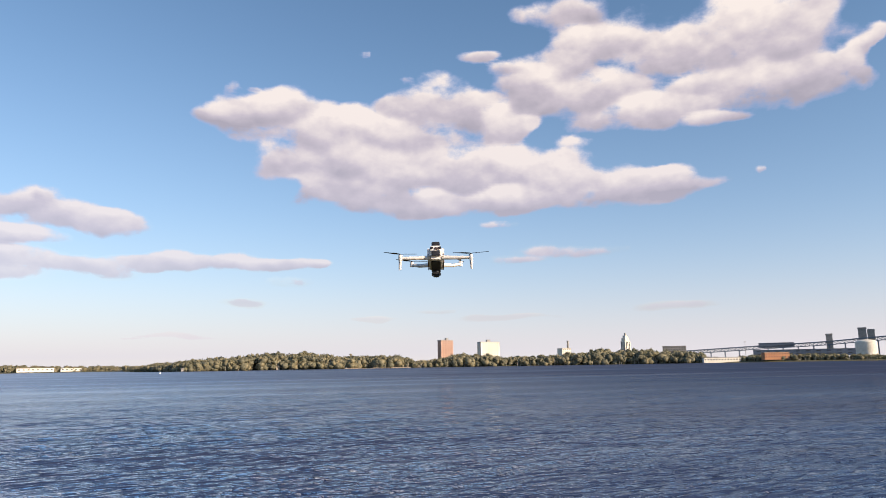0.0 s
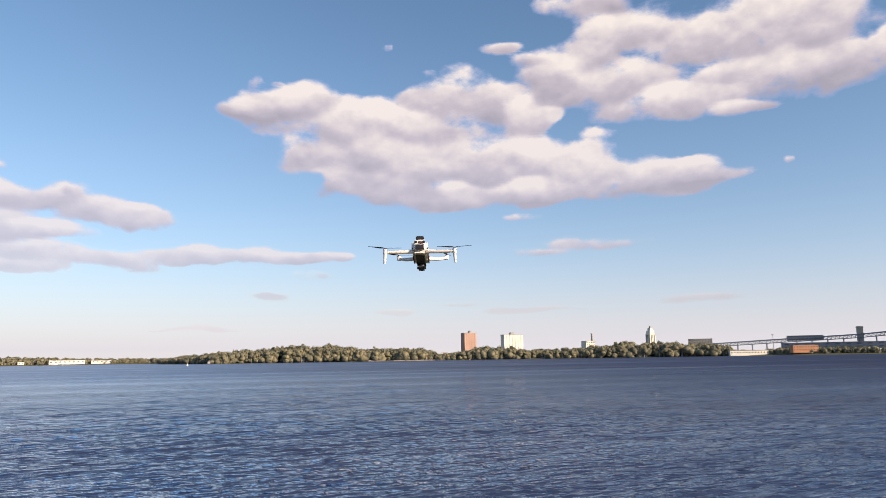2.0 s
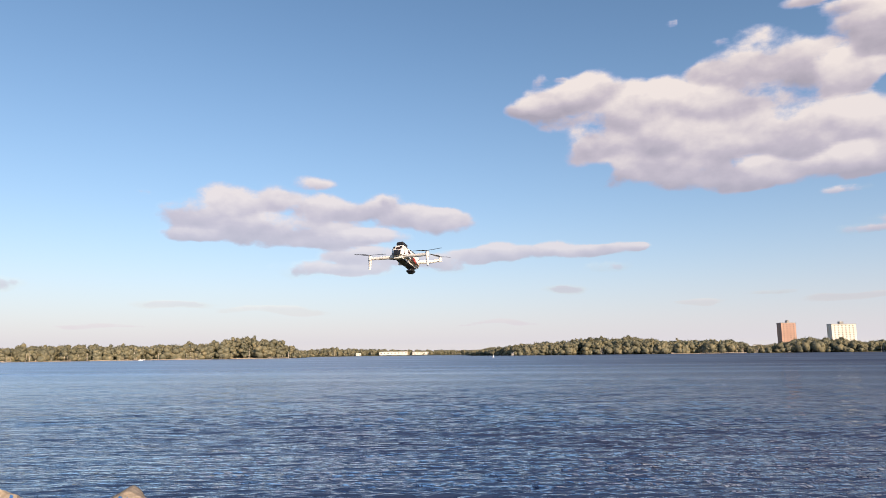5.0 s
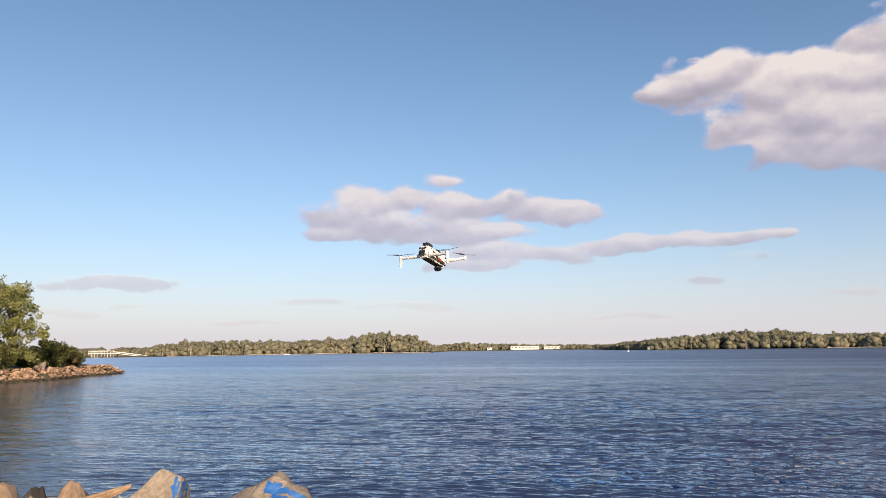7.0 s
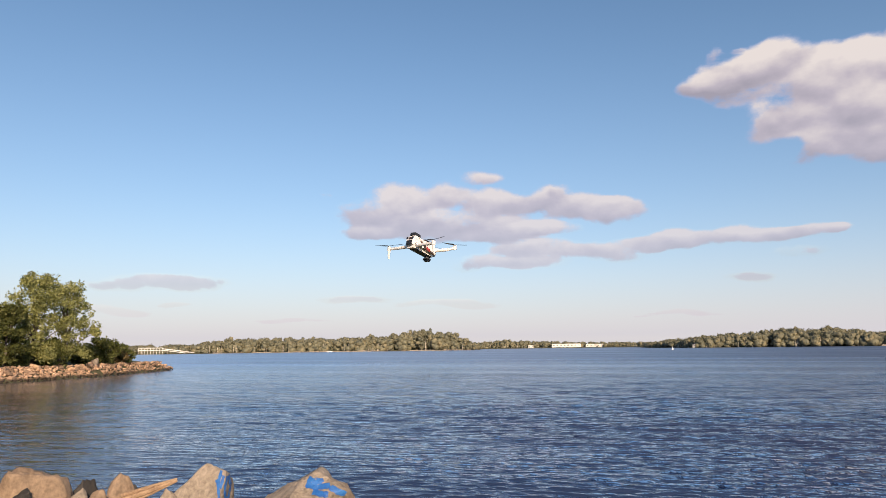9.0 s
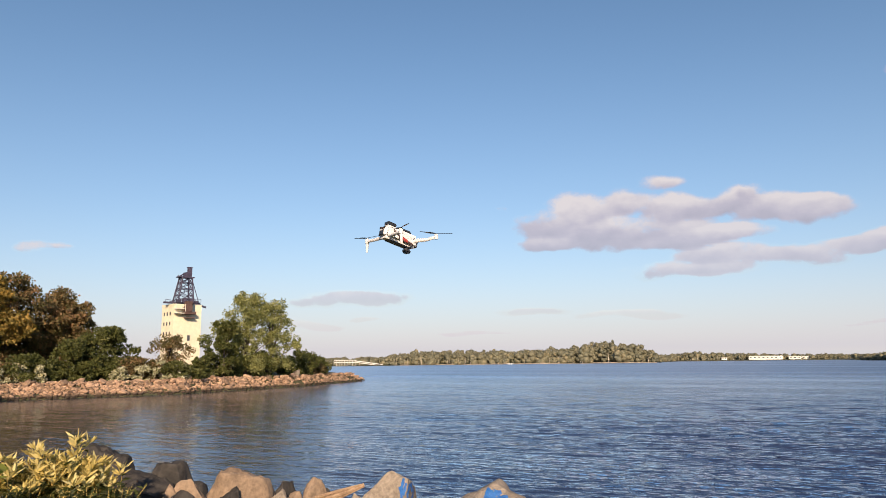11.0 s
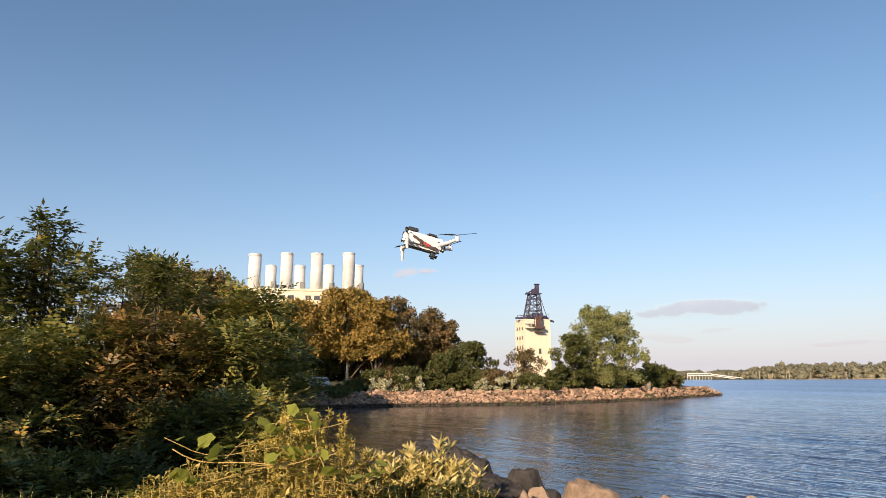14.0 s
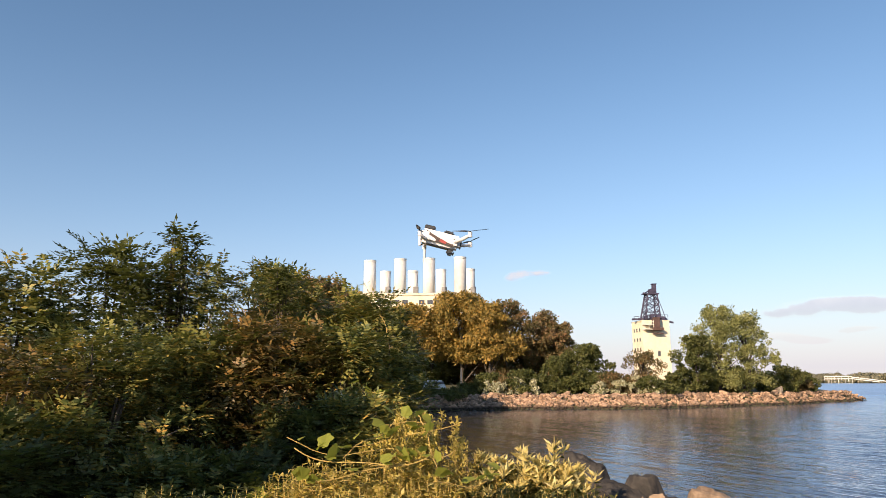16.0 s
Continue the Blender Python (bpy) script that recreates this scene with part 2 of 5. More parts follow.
DRONE_WHITE = surface("drone_shell", (0.70, 0.66, 0.64), (0.80, 0.76, 0.74), 60.0, 0.45, bump=0.05, depth=0.0005)
DRONE_BLACK = surface("drone_black_plastic", (0.012, 0.012, 0.014), (0.03, 0.03, 0.034), 90.0, 0.4, bump=0.1, depth=0.0005)
DRONE_BROWN = surface("drone_brown_skin", (0.045, 0.026, 0.02), (0.085, 0.05, 0.04), 90.0, 0.5, bump=0.1, depth=0.0005)
DRONE_RED = surface("drone_red_mark", (0.30, 0.03, 0.025), (0.42, 0.06, 0.045), 90.0, 0.5, bump=0.05, depth=0.0005)
LENS = Nodes("lens_glass").set(Base_Color=(0.01, 0.01, 0.015, 1), Roughness=0.05)
WHITE_PAINT = surface("white_vehicle_paint", (0.70, 0.70, 0.70), (0.80, 0.80, 0.80), 0.5, 0.35, bump=0.02)
TYRE = surface("tyre_rubber", (0.015, 0.015, 0.015), (0.035, 0.035, 0.035), 6.0, 0.9)

# ---- mesh helpers ----


def thing(name, place=(0, 0, 0), label="", category="", group="", kind=""):
    ob = new(name)
    ob.empty_display_size = 0.2
    ob.location = place
    return tagged(ob, label, category, group, kind)


def part(name, bm, material, parent=None, label=""):
    """Link a bmesh or a mesh as one object under its parent; its coordinates are the world's unless the parent says otherwise."""
    if isinstance(bm, bmesh.types.BMesh):
        me = bpy.data.meshes.new(name)
        bmesh.ops.recalc_face_normals(bm, faces=bm.faces)
        bm.to_mesh(me)
        bm.free()
    else:
        me = bm
    if material and not me.materials:
        me.materials.append(material)
    ob = new(name, me)
    if parent is not None:
        ob.parent = parent
    if label:
        ob["label"] = label
    return ob


def box(bm, centre, size, turn=None, bevel=0.0):
    m = Matrix.Translation(centre)
    if turn is not None:
        m = m @ turn
    r = bmesh.ops.create_cube(bm, size=1.0, matrix=m @ Matrix.Diagonal((*size, 1.0)))
    if bevel:
        es = {e for v in r["verts"] for e in v.link_edges}
        bmesh.ops.bevel(bm, geom=list(es), offset=bevel, segments=2, affect='EDGES')


def rod(bm, a, b, r0, r1=None, sides=8):
    a, b = Vector(a), Vector(b)
    d = b - a
    q = d.to_track_quat('Z', 'Y').to_matrix().to_4x4()
    bmesh.ops.create_cone(bm, cap_ends=True, segments=sides, radius1=r0, radius2=r0 if r1 is None else r1, depth=d.length,
                          matrix=Matrix.Translation((a + b) / 2) @ q)


def mesh_np(name, verts, faces):
    """A mesh of faces with the same number of corners each, from arrays."""
    verts, faces = np.asarray(verts, dtype=np.float32), np.asarray(faces, dtype=np.int32)
    me = bpy.data.meshes.new(name)
    n, k = faces.shape
    me.vertices.add(len(verts))
    me.vertices.foreach_set("co", verts.ravel())
    me.loops.add(n * k)
    me.loops.foreach_set("vertex_index", faces.ravel())
    me.polygons.add(n)
    me.polygons.foreach_set("loop_start", np.arange(n, dtype=np.int32) * k)
    me.polygons.foreach_set("loop_total", np.full(n, k, dtype=np.int32))
    me.update(calc_edges=True)
    return me


def blades(centres, along, normal, length, width, fold=0.18):
    """Leaves: a kite of four corners folded over its rib, at each centre. Returns corners and faces."""
    c, a, n = (np.asarray(v, dtype=float) for v in (centres, along, normal))
    a = a / (np.linalg.norm(a, axis=1, keepdims=True) + 1e-9)
    s = np.cross(a, n)
    s = s / (np.linalg.norm(s, axis=1, keepdims=True) + 1e-9)
    n = np.cross(s, a)
    length, width = np.asarray(length).reshape(-1, 1), np.asarray(width).reshape(-1, 1)
    mid = c + a * length * 0.42
    v = np.stack([c, mid + s * width * 0.5 + n * width * fold, c + a * length, mid - s * width * 0.5 + n * width * fold], 1).reshape(-1, 3)
    f = np.arange(len(c) * 4).reshape(-1, 4)
    return v, f


def unit(rng, n):
    v = rng.normal(size=(n, 3))
    return v / np.linalg.norm(v, axis=1, keepdims=True)


def crown_mesh(rng, centres, radii, per, size, squash=0.75, droop=0.2):
    """Leaves scattered in clumps, thicker towards each clump's skin and turned outward."""
    centres, radii = np.asarray(centres, dtype=float), np.asarray(radii, dtype=float)
    k = len(centres)
    who = rng.integers(0, k, per * k)
    u = unit(rng, len(who))
    r = radii[who, None] * (0.35 + 0.75 * rng.random((len(who), 1)) ** 0.6)
    p = centres[who] + u * r * np.array([1, 1, squash])
    nrm = u * 0.8 + unit(rng, len(who)) * 0.7 + np.array([0, 0, 0.35])
    al = unit(rng, len(who)) + u * 0.6 + np.array([0, 0, -droop])
    ln = size * (0.6 + 0.8 * rng.random(len(who)))
    return mesh_np("crown", *blades(p, al, nrm, ln, ln * 0.6))


def tree(name, place, height, spread, material, label, seed, clumps=60, per=110, leaf=0.42, low=0.18, lean=(0, 0), group="", forks=9, puff=0.9):
    """A tapered trunk with limbs, and a crown of leaf clumps with an uneven outline."""
    rng = np.random.default_rng(seed)
    ob = thing(name, place, label, "tree" if "tree" in name else "shrub", group)
    top = np.array([lean[0], lean[1], height])
    cs, rs = [], []
    clumps = int(clumps * 1.5)
    while len(cs) < clumps:
        h = low + (1 - low) * rng.random()
        wid = max(0.25, 1 - abs(2 * (h - low) / (1 - low) - 0.85) ** 2.4) ** 0.5
        ang, rr = rng.random() * 6.283, rng.random() ** 0.45
        lump = 0.8 + 0.35 * math.sin(ang * 2 + seed) * math.sin(h * 7 + seed)
        c = np.array([math.cos(ang) * rr * spread * wid * lump, math.sin(ang) * rr * spread * wid * lump, 0]) + top * np.array([h, h, 1]) * np.array([1, 1, h])
        r = spread * (0.11 + 0.15 * rng.random()) * puff
        if c[2] + r * 0.7 > height * 1.02:
            c[2] = height * 1.02 - r * 0.7
        cs.append(c)
        rs.append(r)
    bm = bmesh.new()
    r0 = height * 0.018 + 0.03
    pts = [Vector((lean[0] * h * h + math.sin(h * 5 + seed) * spread * 0.04, lean[1] * h * h, h * height)) for h in (0, 0.15, 0.3, 0.5, 0.7, 0.88)]
    for i in range(5):
        rod(bm, pts[i], pts[i + 1], r0 * (1 - i * 0.18), r0 * (0.82 - i * 0.18))
    order = rng.permutation(clumps)[:forks]
    for i in order:
        j = int(max(0, min(4, cs[i][2] / height * 5 - 1)))
        mid = (pts[j] * 0.5 + Vector(cs[i]) * 0.5) + Vector((0, 0, height * 0.03))
        rod(bm, pts[j], mid, r0 * 0.42, r0 * 0.26, 6)
        rod(bm, mid, Vector(cs[i]), r0 * 0.26, r0 * 0.08, 6)
    part("trunk", bm, BARK, ob)
    part("crown", crown_mesh(rng, cs, rs, per, leaf), material, ob)
    return ob


# ---- setting: river, ground, far shores ----
def step(x, a, b):
    t = np.clip((x - a) / (b - a), 0, 1)
    return t * t * (3 - 2 * t)


POINT_AZ = [61.2, 62.0, 66.0, 70.5, 75.1, 79.6, 85.4, 88.3, 92.4, 96.0, 100.0]
POINT_R = [205.0, 197.0, 166.0, 149.0, 136.0, 132.0, 129.0, 127.0, 124.5, 118.0, 90.0]
BACK_R = [206.0, 203.0, 196.0, 260.0, 420.0, 800.0, 2000.0, 5000.0, 5000.0, 5000.0, 5000.0]
FAR_AZ = [-60.0, 3.0, 20.0, 23.6, 25.0, 31.0, 36.5, 37.8, 58.0, 64.0, 75.0, 90.0]
FAR_R = [1064.0, 1064.0, 1100.0, 1250.0, 1700.0, 1750.0, 1700.0, 1190.0, 1190.0, 1150.0, 1150.0, 1150.0]


def point_shore(az):
    return np.interp(az, POINT_AZ, POINT_R)


def ground_height(az, r):
    """Height of the land, below nought where the river runs; az from -180 to 180."""
    near_edge = 20.0
    bank = np.interp(r, [0, 7, 10, 14, near_edge, near_edge + 12], [3.55, 3.5, 2.95, 1.75, -0.1, -2.5])
    pr = point_shore(az)
    br = np.interp(az, POINT_AZ, BACK_R)
    on_point = np.interp(r - pr, [-6, 0, 4.5, 9, 40], [-2.5, 0.0, 2.2, 2.6, 4.2])
    off_point = np.interp(br - r, [-10, 0, 5], [-2.5, 0.0, 4.2])
    point = np.where(az > 61.2, np.minimum(on_point, off_point), -2.5)
    fr = np.interp(az, FAR_AZ, FAR_R)
    far = np.interp(r - fr, [-10, 0, 12, 60], [-2.5, 0.0, 1.6, 2.6])
    water = np.maximum(np.maximum(bank, point), far)
    land = np.full_like(water, 3.55)
    w = np.maximum(step(az, 97, 104), step(az, -60, -75))
    return water * (1 - w) + land * w


def make_ground():
    az = np.concatenate([np.arange(-180, -60, 4.0), np.arange(-60, 110, 0.75), np.arange(110, 180.0, 4.0), [180.0]])
    r = [0.0]
    x = 1.0
    while x < 4900:
        r.append(x)
        x *= 1.035
    r = np.array(sorted(set(r + [14.0, 20.0, 4900.0] + list(range(120, 215, 3)) + [1050, 1064, 1076, 1110, 1124, 1150, 1162, 1180, 1190, 1202, 1700, 1712, 1750, 1762])))
    A, R = np.meshgrid(az, r, indexing="ij")
    Z = ground_height(A, R)
    a = np.radians(A)
    X, Y = -np.sin(a) * R, np.cos(a) * R
    rough = np.where(R < 60, 0.05 * np.sin(X * 1.1 + Y * 0.7) * np.sin(Y * 0.9 - X * 0.4), 0.0)
    V = np.stack([-np.sin(a) * R, np.cos(a) * R, Z + rough], -1).reshape(-1, 3)
    n, m = A.shape
    i = np.arange(n - 1)[:, None] * m + np.arange(m - 1)[None, :]
    F = np.stack([i, i + 1, i + m + 1, i + m], -1).reshape(-1, 4)
    me = mesh_np("ground", V, F)
    ob = part("ground", me, EARTH)
    tagged(ob, "rough grassy riverbank and low far shores", "ground", kind="structure")


make_ground()


def make_water():
    """The river: real waves near the bank, which die down into fine relief farther off."""
    az = np.concatenate([np.arange(-180, -40, 3.0), np.arange(-40, 106, 0.21), np.arange(106, 180.0, 3.0), [180.0]])
    r, x = [0.0, 8.0], 13.0
    while x < 620:
        r.append(x)
        x += max(0.05, x * x / (EYE * 1222) * 1.05)
    r = np.array(r + list(np.geomspace(630, 4900, 22)))
    A, R = np.meshgrid(az, r, indexing="ij")
    a = np.radians(A)
    X, Y = -np.sin(a) * R, np.cos(a) * R
    rng = np.random.default_rng(2)
    Z = np.zeros_like(X)
    for i in range(72):
        lam = 0.34 * (1.1 / 0.34) ** rng.random()
        th = radians(-62 + rng.normal() * 19)
        amp = 0.0078 * lam
        ph = (X * math.cos(th) + Y * math.sin(th)) * 6.2832 / lam + rng.random() * 6.28
        Z += amp * (np.sin(ph) + 0.25 * np.cos(2 * ph)) * np.clip(1.6 - R / np.sqrt(lam * 3000), 0, 1)
    for i in range(40):
        lam = 1.1 * (9.0 / 1.1) ** rng.random()
        th = radians(-62 + rng.normal() * 26)
        ph = (X * math.cos(th) + Y * math.sin(th)) * 6.2832 / lam + rng.random() * 6.28
        Z += 0.0060 * lam * (np.sin(ph) + 0.25 * np.cos(2 * ph)) * step(R, 24, 60) * np.clip(1.8 - R / np.sqrt(lam * 3600), 0, 1)
    gust = 0.75 + 0.35 * np.sin(X * 0.021 + Y * 0.047 + 2 * np.sin(X * 0.013)) * np.sin(Y * 0.031 - X * 0.017)
    # Falls with bearing: scales waves, dims the mirror, browns the cove water.
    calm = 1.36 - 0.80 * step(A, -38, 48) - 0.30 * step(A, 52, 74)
    Z *= gust * np.minimum(calm, 0.72) * step(R, 13, 16) * (1 - step(R, 350, 620))
    V = np.stack([X, Y, Z], -1).reshape(-1, 3)
    n, m = A.shape
    i = np.arange(n - 1)[:, None] * m + np.arange(m - 1)[None, :]
    F = np.stack([i, i + 1, i + m + 1, i + m], -1).reshape(-1, 4)
    me = mesh_np("water", V, F)
    me.polygons.foreach_set("use_smooth", np.ones(len(F), dtype=bool))
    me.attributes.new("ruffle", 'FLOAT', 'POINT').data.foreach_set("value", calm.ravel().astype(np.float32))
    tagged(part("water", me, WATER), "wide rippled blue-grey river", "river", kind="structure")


make_water()

# ---- clouds: a far backdrop of thin vapour in front of the sky ----
BANK_WEST = [(17.9, 19.92, 2.50, 0.86), (14.7, 20.39, 3.75, 1.40), (11.9, 20.79, 2.40, 1.23), (8.6, 19.15, 6.31, 2.07), (9.5, 17.08, 4.05, 2.04), (8.1, 14.83, 3.56, 1.38), (-0.2, 21.25, 4.78, 2.06), (-5.0, 19.08, 2.46, 1.99), (3.8, 16.26, 9.23, 2.39), (-3.5, 15.70, 9.71, 2.08), (-10.6, 14.68, 5.64, 1.64), (-15.1, 14.12, 3.62, 1.26), (-19.1, 14.08, 3.70, 0.97), (-1.9, 13.18, 7.21, 1.02), (-7.2, 13.47, 7.13, 1.11), (2.8, 18.56, 5.42, 1.64), (4.8, 14.18, 4.32, 1.57)]
BANK_MID = [(-8.6, 22.91, 4.00, 1.84), (-12.8, 21.47, 6.75, 1.84), (-19.1, 19.61, 5.85, 1.55), (-23.3, 18.48, 2.33, 0.59), (-3.7, 24.92, 1.85, 0.61), (-5.7, 24.05, 1.53, 0.52), (-11.0, 24.03, 2.99, 1.55)]
BANK_HIGH = [(-12.2, 27.93, 3.83, 1.32), (-14.0, 25.44, 4.44, 1.77), (-25.6, 24.90, 6.50, 2.46), (-25.9, 23.64, 6.40, 2.40), (-26.0, 20.76, 6.02, 1.72), (-20.3, 23.98, 4.60, 1.90), (-22.2, 20.96, 3.94, 1.09), (-29.2, 20.97, 2.76, 2.31), (-33.1, 20.90, 1.39, 1.73), (-33.9, 22.04, 1.09, 1.13)]
SCRAPS = [(-11.7, 17.56, 1.66, 0.72), (-5.7, 11.30, 1.99, 0.42), (-10.8, 9.05, 3.90, 0.55), (-6.6, 8.47, 2.81, 0.37), (17.8, 22.09, 0.74, 0.76), (15.7, 22.01, 1.03, 0.34), (6.9, 25.08, 0.71, 0.43), (3.2, 23.27, 0.71, 0.35), (-25.2, 14.18, 0.48, 0.34), (13.0, 6.85, 2.02, 0.41), (13.2, 6.79, 1.89, 0.39), (33.2, 6.35, 2.81, 0.33)]
PUFFS = [(36.8, 14.13, 1.35, 0.65), (50.0, 12.61, 0.55, 0.36), (85.9, 8.55, 1.26, 0.48), (84.0, 8.73, 0.80, 0.21)]
BANK_EAST = [(45.9, 11.10, 2.80, 1.30), (43.1, 11.88, 3.32, 1.49), (39.7, 12.35, 2.87, 1.12), (41.6, 10.34, 5.21, 1.21), (36.9, 11.71, 3.35, 1.12), (38.3, 10.33, 4.76, 1.22), (45.9, 9.72, 2.56, 0.74), (34.0, 11.79, 2.86, 0.93), (31.6, 12.05, 2.14, 1.02), (30.8, 12.62, 0.43, 0.56), (28.8, 11.25, 2.81, 0.93), (26.1, 10.84, 2.58, 0.92), (32.6, 9.52, 3.78, 0.65), (36.4, 9.37, 4.27, 0.84), (31.7, 7.86, 4.22, 0.84), (28.0, 7.60, 4.15, 0.74), (33.6, 6.97, 5.17, 0.65), (23.5, 7.97, 2.68, 0.55), (20.8, 8.19, 2.62, 0.63), (16.5, 8.19, 2.49, 0.61), (13.3, 8.22, 2.78, 0.51), (10.3, 8.19, 1.06, 0.29)]
WISPS = [(61.7, 5.25, 4.29, 0.64), (65.1, 4.94, 2.58, 0.50), (65.0, 3.09, 1.84, 0.33), (47.2, 4.03, 2.96, 0.27), (38.9, 3.55, 4.22, 0.28), (21.1, 2.41, 3.46, 0.22), (52.9, 2.36, 2.82, 0.18), (61.2, 3.51, 0.78, 0.21), (16.3, 5.19, 1.64, 0.35), (-18.4, 4.26, 3.60, 0.40), (-5.0, 3.78, 3.96, 0.23), (5.7, 3.72, 1.95, 0.18), (21.0, 2.36, 3.06, 0.17), (16.1, 5.10, 1.95, 0.40), (0.6, 4.25, 1.41, 0.19)]


def cloud_material():
    n = Nodes("cloud_vapour")
    vec = n.coord("Object")
    body = n.add("Attribute", attribute_name="body").outputs["Fac"]
    lit = n.add("Attribute", attribute_name="lit").outputs["Fac"]
    haze = n.add("Attribute", attribute_name="haze").outputs["Fac"]

    def puffs(shift):
        v = n.add("Mapping", {"Vector": vec, "Location": shift, "Scale": (1.0, 1.0, 1.5)}).outputs[0]
        a = n.noise(v, 0.0034, 9.0, 0.56)
        b = n.noise(v, 0.0013, 2.0, 0.5)
        return n.math('ADD', n.math('MULTIPLY', n.math('SUBTRACT', a, 0.5), 1.6), n.math('MULTIPLY', n.math('SUBTRACT', b, 0.5), 0.35))
    here = puffs((0, 0, 0))
    soft, above = (n.noise(n.add("Mapping", {"Vector": vec, "Location": s, "Scale": (1.0, 1.0, 1.5)}).outputs[0], 0.0036, 4.0, 0.5) for s in ((0, 0, 0), (-25, 10, -90)))
    d = n.math('ADD', body, here)
    cover = n.add("MapRange", {"Value": d, "From Min": 0.26, "From Max": 0.74}, interpolation_type='SMOOTHSTEP').outputs[0]
    tone = n.math('ADD', n.math('MULTIPLY', lit, 0.86), n.math('MULTIPLY', n.math('SUBTRACT', soft, above), 0.9))
    tone = n.math('ADD', tone, 0.11)
    col = n.ramp(tone, [(0.12, (0.35, 0.32, 0.37)), (0.45, (0.52, 0.465, 0.51)), (0.82, (0.83, 0.75, 0.695))])
    air = n.ramp(haze, [(0.15, (0.355, 0.43, 0.72)), (0.45, (0.49, 0.507, 0.69)), (0.85, (0.65, 0.632, 0.665))])
    col = n.mix(n.math('SUBTRACT', 1.0, cover), n.mix(n.math('MINIMUM', n.math('MULTIPLY', haze, 1.5), 1.0), col, (0.56, 0.505, 0.635)), air)
    total = n.math('MAXIMUM', n.math('MULTIPLY', cover, n.math('SUBTRACT', 0.95, n.math('MULTIPLY', haze, 0.5))), n.math('MINIMUM', n.math('MULTIPLY', haze, 1.2), 0.97))
    em = n.add("Emission", {"Color": col, "Strength": 0.78})
    clear = n.add("BsdfTransparent")
    mx = n.add("MixShader", {"Fac": total})
    n.tree.links.new(clear.outputs[0], mx.inputs[1])
    n.tree.links.new(em.outputs[0], mx.inputs[2])
    n.tree.links.new(mx.outputs[0], n.out.inputs["Surface"])
    return n.mat


def make_clouds():
    """Clouds and the pale haze above the horizon, all round."""
    az = np.concatenate([np.arange(-180, -46, 6.0), np.arange(-46, 112, 0.5), np.arange(112, 180.0, 4.0), [180.0]])
    el = np.concatenate([np.arange(-0.6, 33.1, 0.19), [36.0, 40.0]])
    A, E = np.meshgrid(az, el, indexing="ij")
    body, lit = np.zeros_like(A) - 0.6, np.zeros_like(A)
    # a slow drift bends the banks' outlines
    rng = np.random.default_rng(8)
    dA, dE = np.zeros_like(A), np.zeros_like(A)
    for k in range(14):
        fa, fe, p = rng.normal() * 0.55, rng.normal() * 1.3, rng.random(2) * 6.28
        dA += 0.30 * np.sin(A * fa + E * fe + p[0])
        dE += 0.11 * np.sin(A * fa + E * fe + p[1])
    wsum, upsum = np.zeros_like(A) + 1e-6, np.zeros_like(A)
    for bank, gain in ((BANK_WEST, 1.0), (BANK_MID, 1.0), (BANK_HIGH, 1.0), (SCRAPS, 0.6), (BANK_EAST, 1.0), (WISPS, 0.85), (PUFFS, 0.7)):
        for a, e, ra, re in bank:
            ra, re = (ra * 1.1, re * 1.15) if bank is BANK_EAST else (ra * 1.04, re * 1.08)
            k = 0.45 if re < 0.9 or bank is BANK_EAST else 1.0
            q = ((A + dA * k - a) / ra) ** 2 + ((E + dE * k - e) / re) ** 2
            g = np.clip(1.05 - q * 0.55, -0.6, 0.95)
            g = np.where(g > 0, g * gain, g)
            w = np.exp(8 * g)
            wsum += w
            upsum += w * np.clip((1.0 if bank is PUFFS else 0.2 if bank is WISPS else 0.55) + (E - e) / re * 0.6, 0, 1)
            body = np.maximum(body, g)
    lit = upsum / wsum
    haze = 0.92 * np.exp(-np.maximum(E, 0) / 7.0) * (1 - step(E, 18, 33))
    a, e, D = np.radians(A), np.radians(E), 4600.0
    V = np.stack([-np.sin(a) * np.cos(e) * D, np.cos(a) * np.cos(e) * D, np.sin(e) * D + EYE], -1).reshape(-1, 3)
    n, m = A.shape
    i = np.arange(n - 1)[:, None] * m + np.arange(m - 1)[None, :]
    F = np.stack([i, i + 1, i + m + 1, i + m], -1).reshape(-1, 4)
    me = mesh_np("backdrop", V, F)
    for name, val in (("body", body), ("lit", lit), ("haze", haze)):
        me.attributes.new(name, 'FLOAT', 'POINT').data.foreach_set("value", val.ravel().astype(np.float32))
    ob = part("backdrop", me, cloud_material())
    tagged(ob, "white and grey cumulus clouds in a blue sky", "sky", kind="structure")


make_clouds()

# ---- far woods along the opposite shores ----


def puff_shape(seed):
    """A lumpy ball of unit radius: corners and triangles."""
    bm = bmesh.new()
    bmesh.ops.create_icosphere(bm, subdivisions=2, radius=1.0)
    off = Vector((seed * 3.1, seed * 1.7, 0.0))
    co = np.array([v.co * (1.0 + 0.30 * noise.noise(v.co * 1.7 + off) + 0.16 * noise.noise(v.co * 4.5 + off)) for v in bm.verts])
    tri = np.array([[v.index for v in f.verts] for f in bm.faces])
    bm.free()
    return co, tri


PUFF_SHAPES = [puff_shape(i) for i in range(6)]


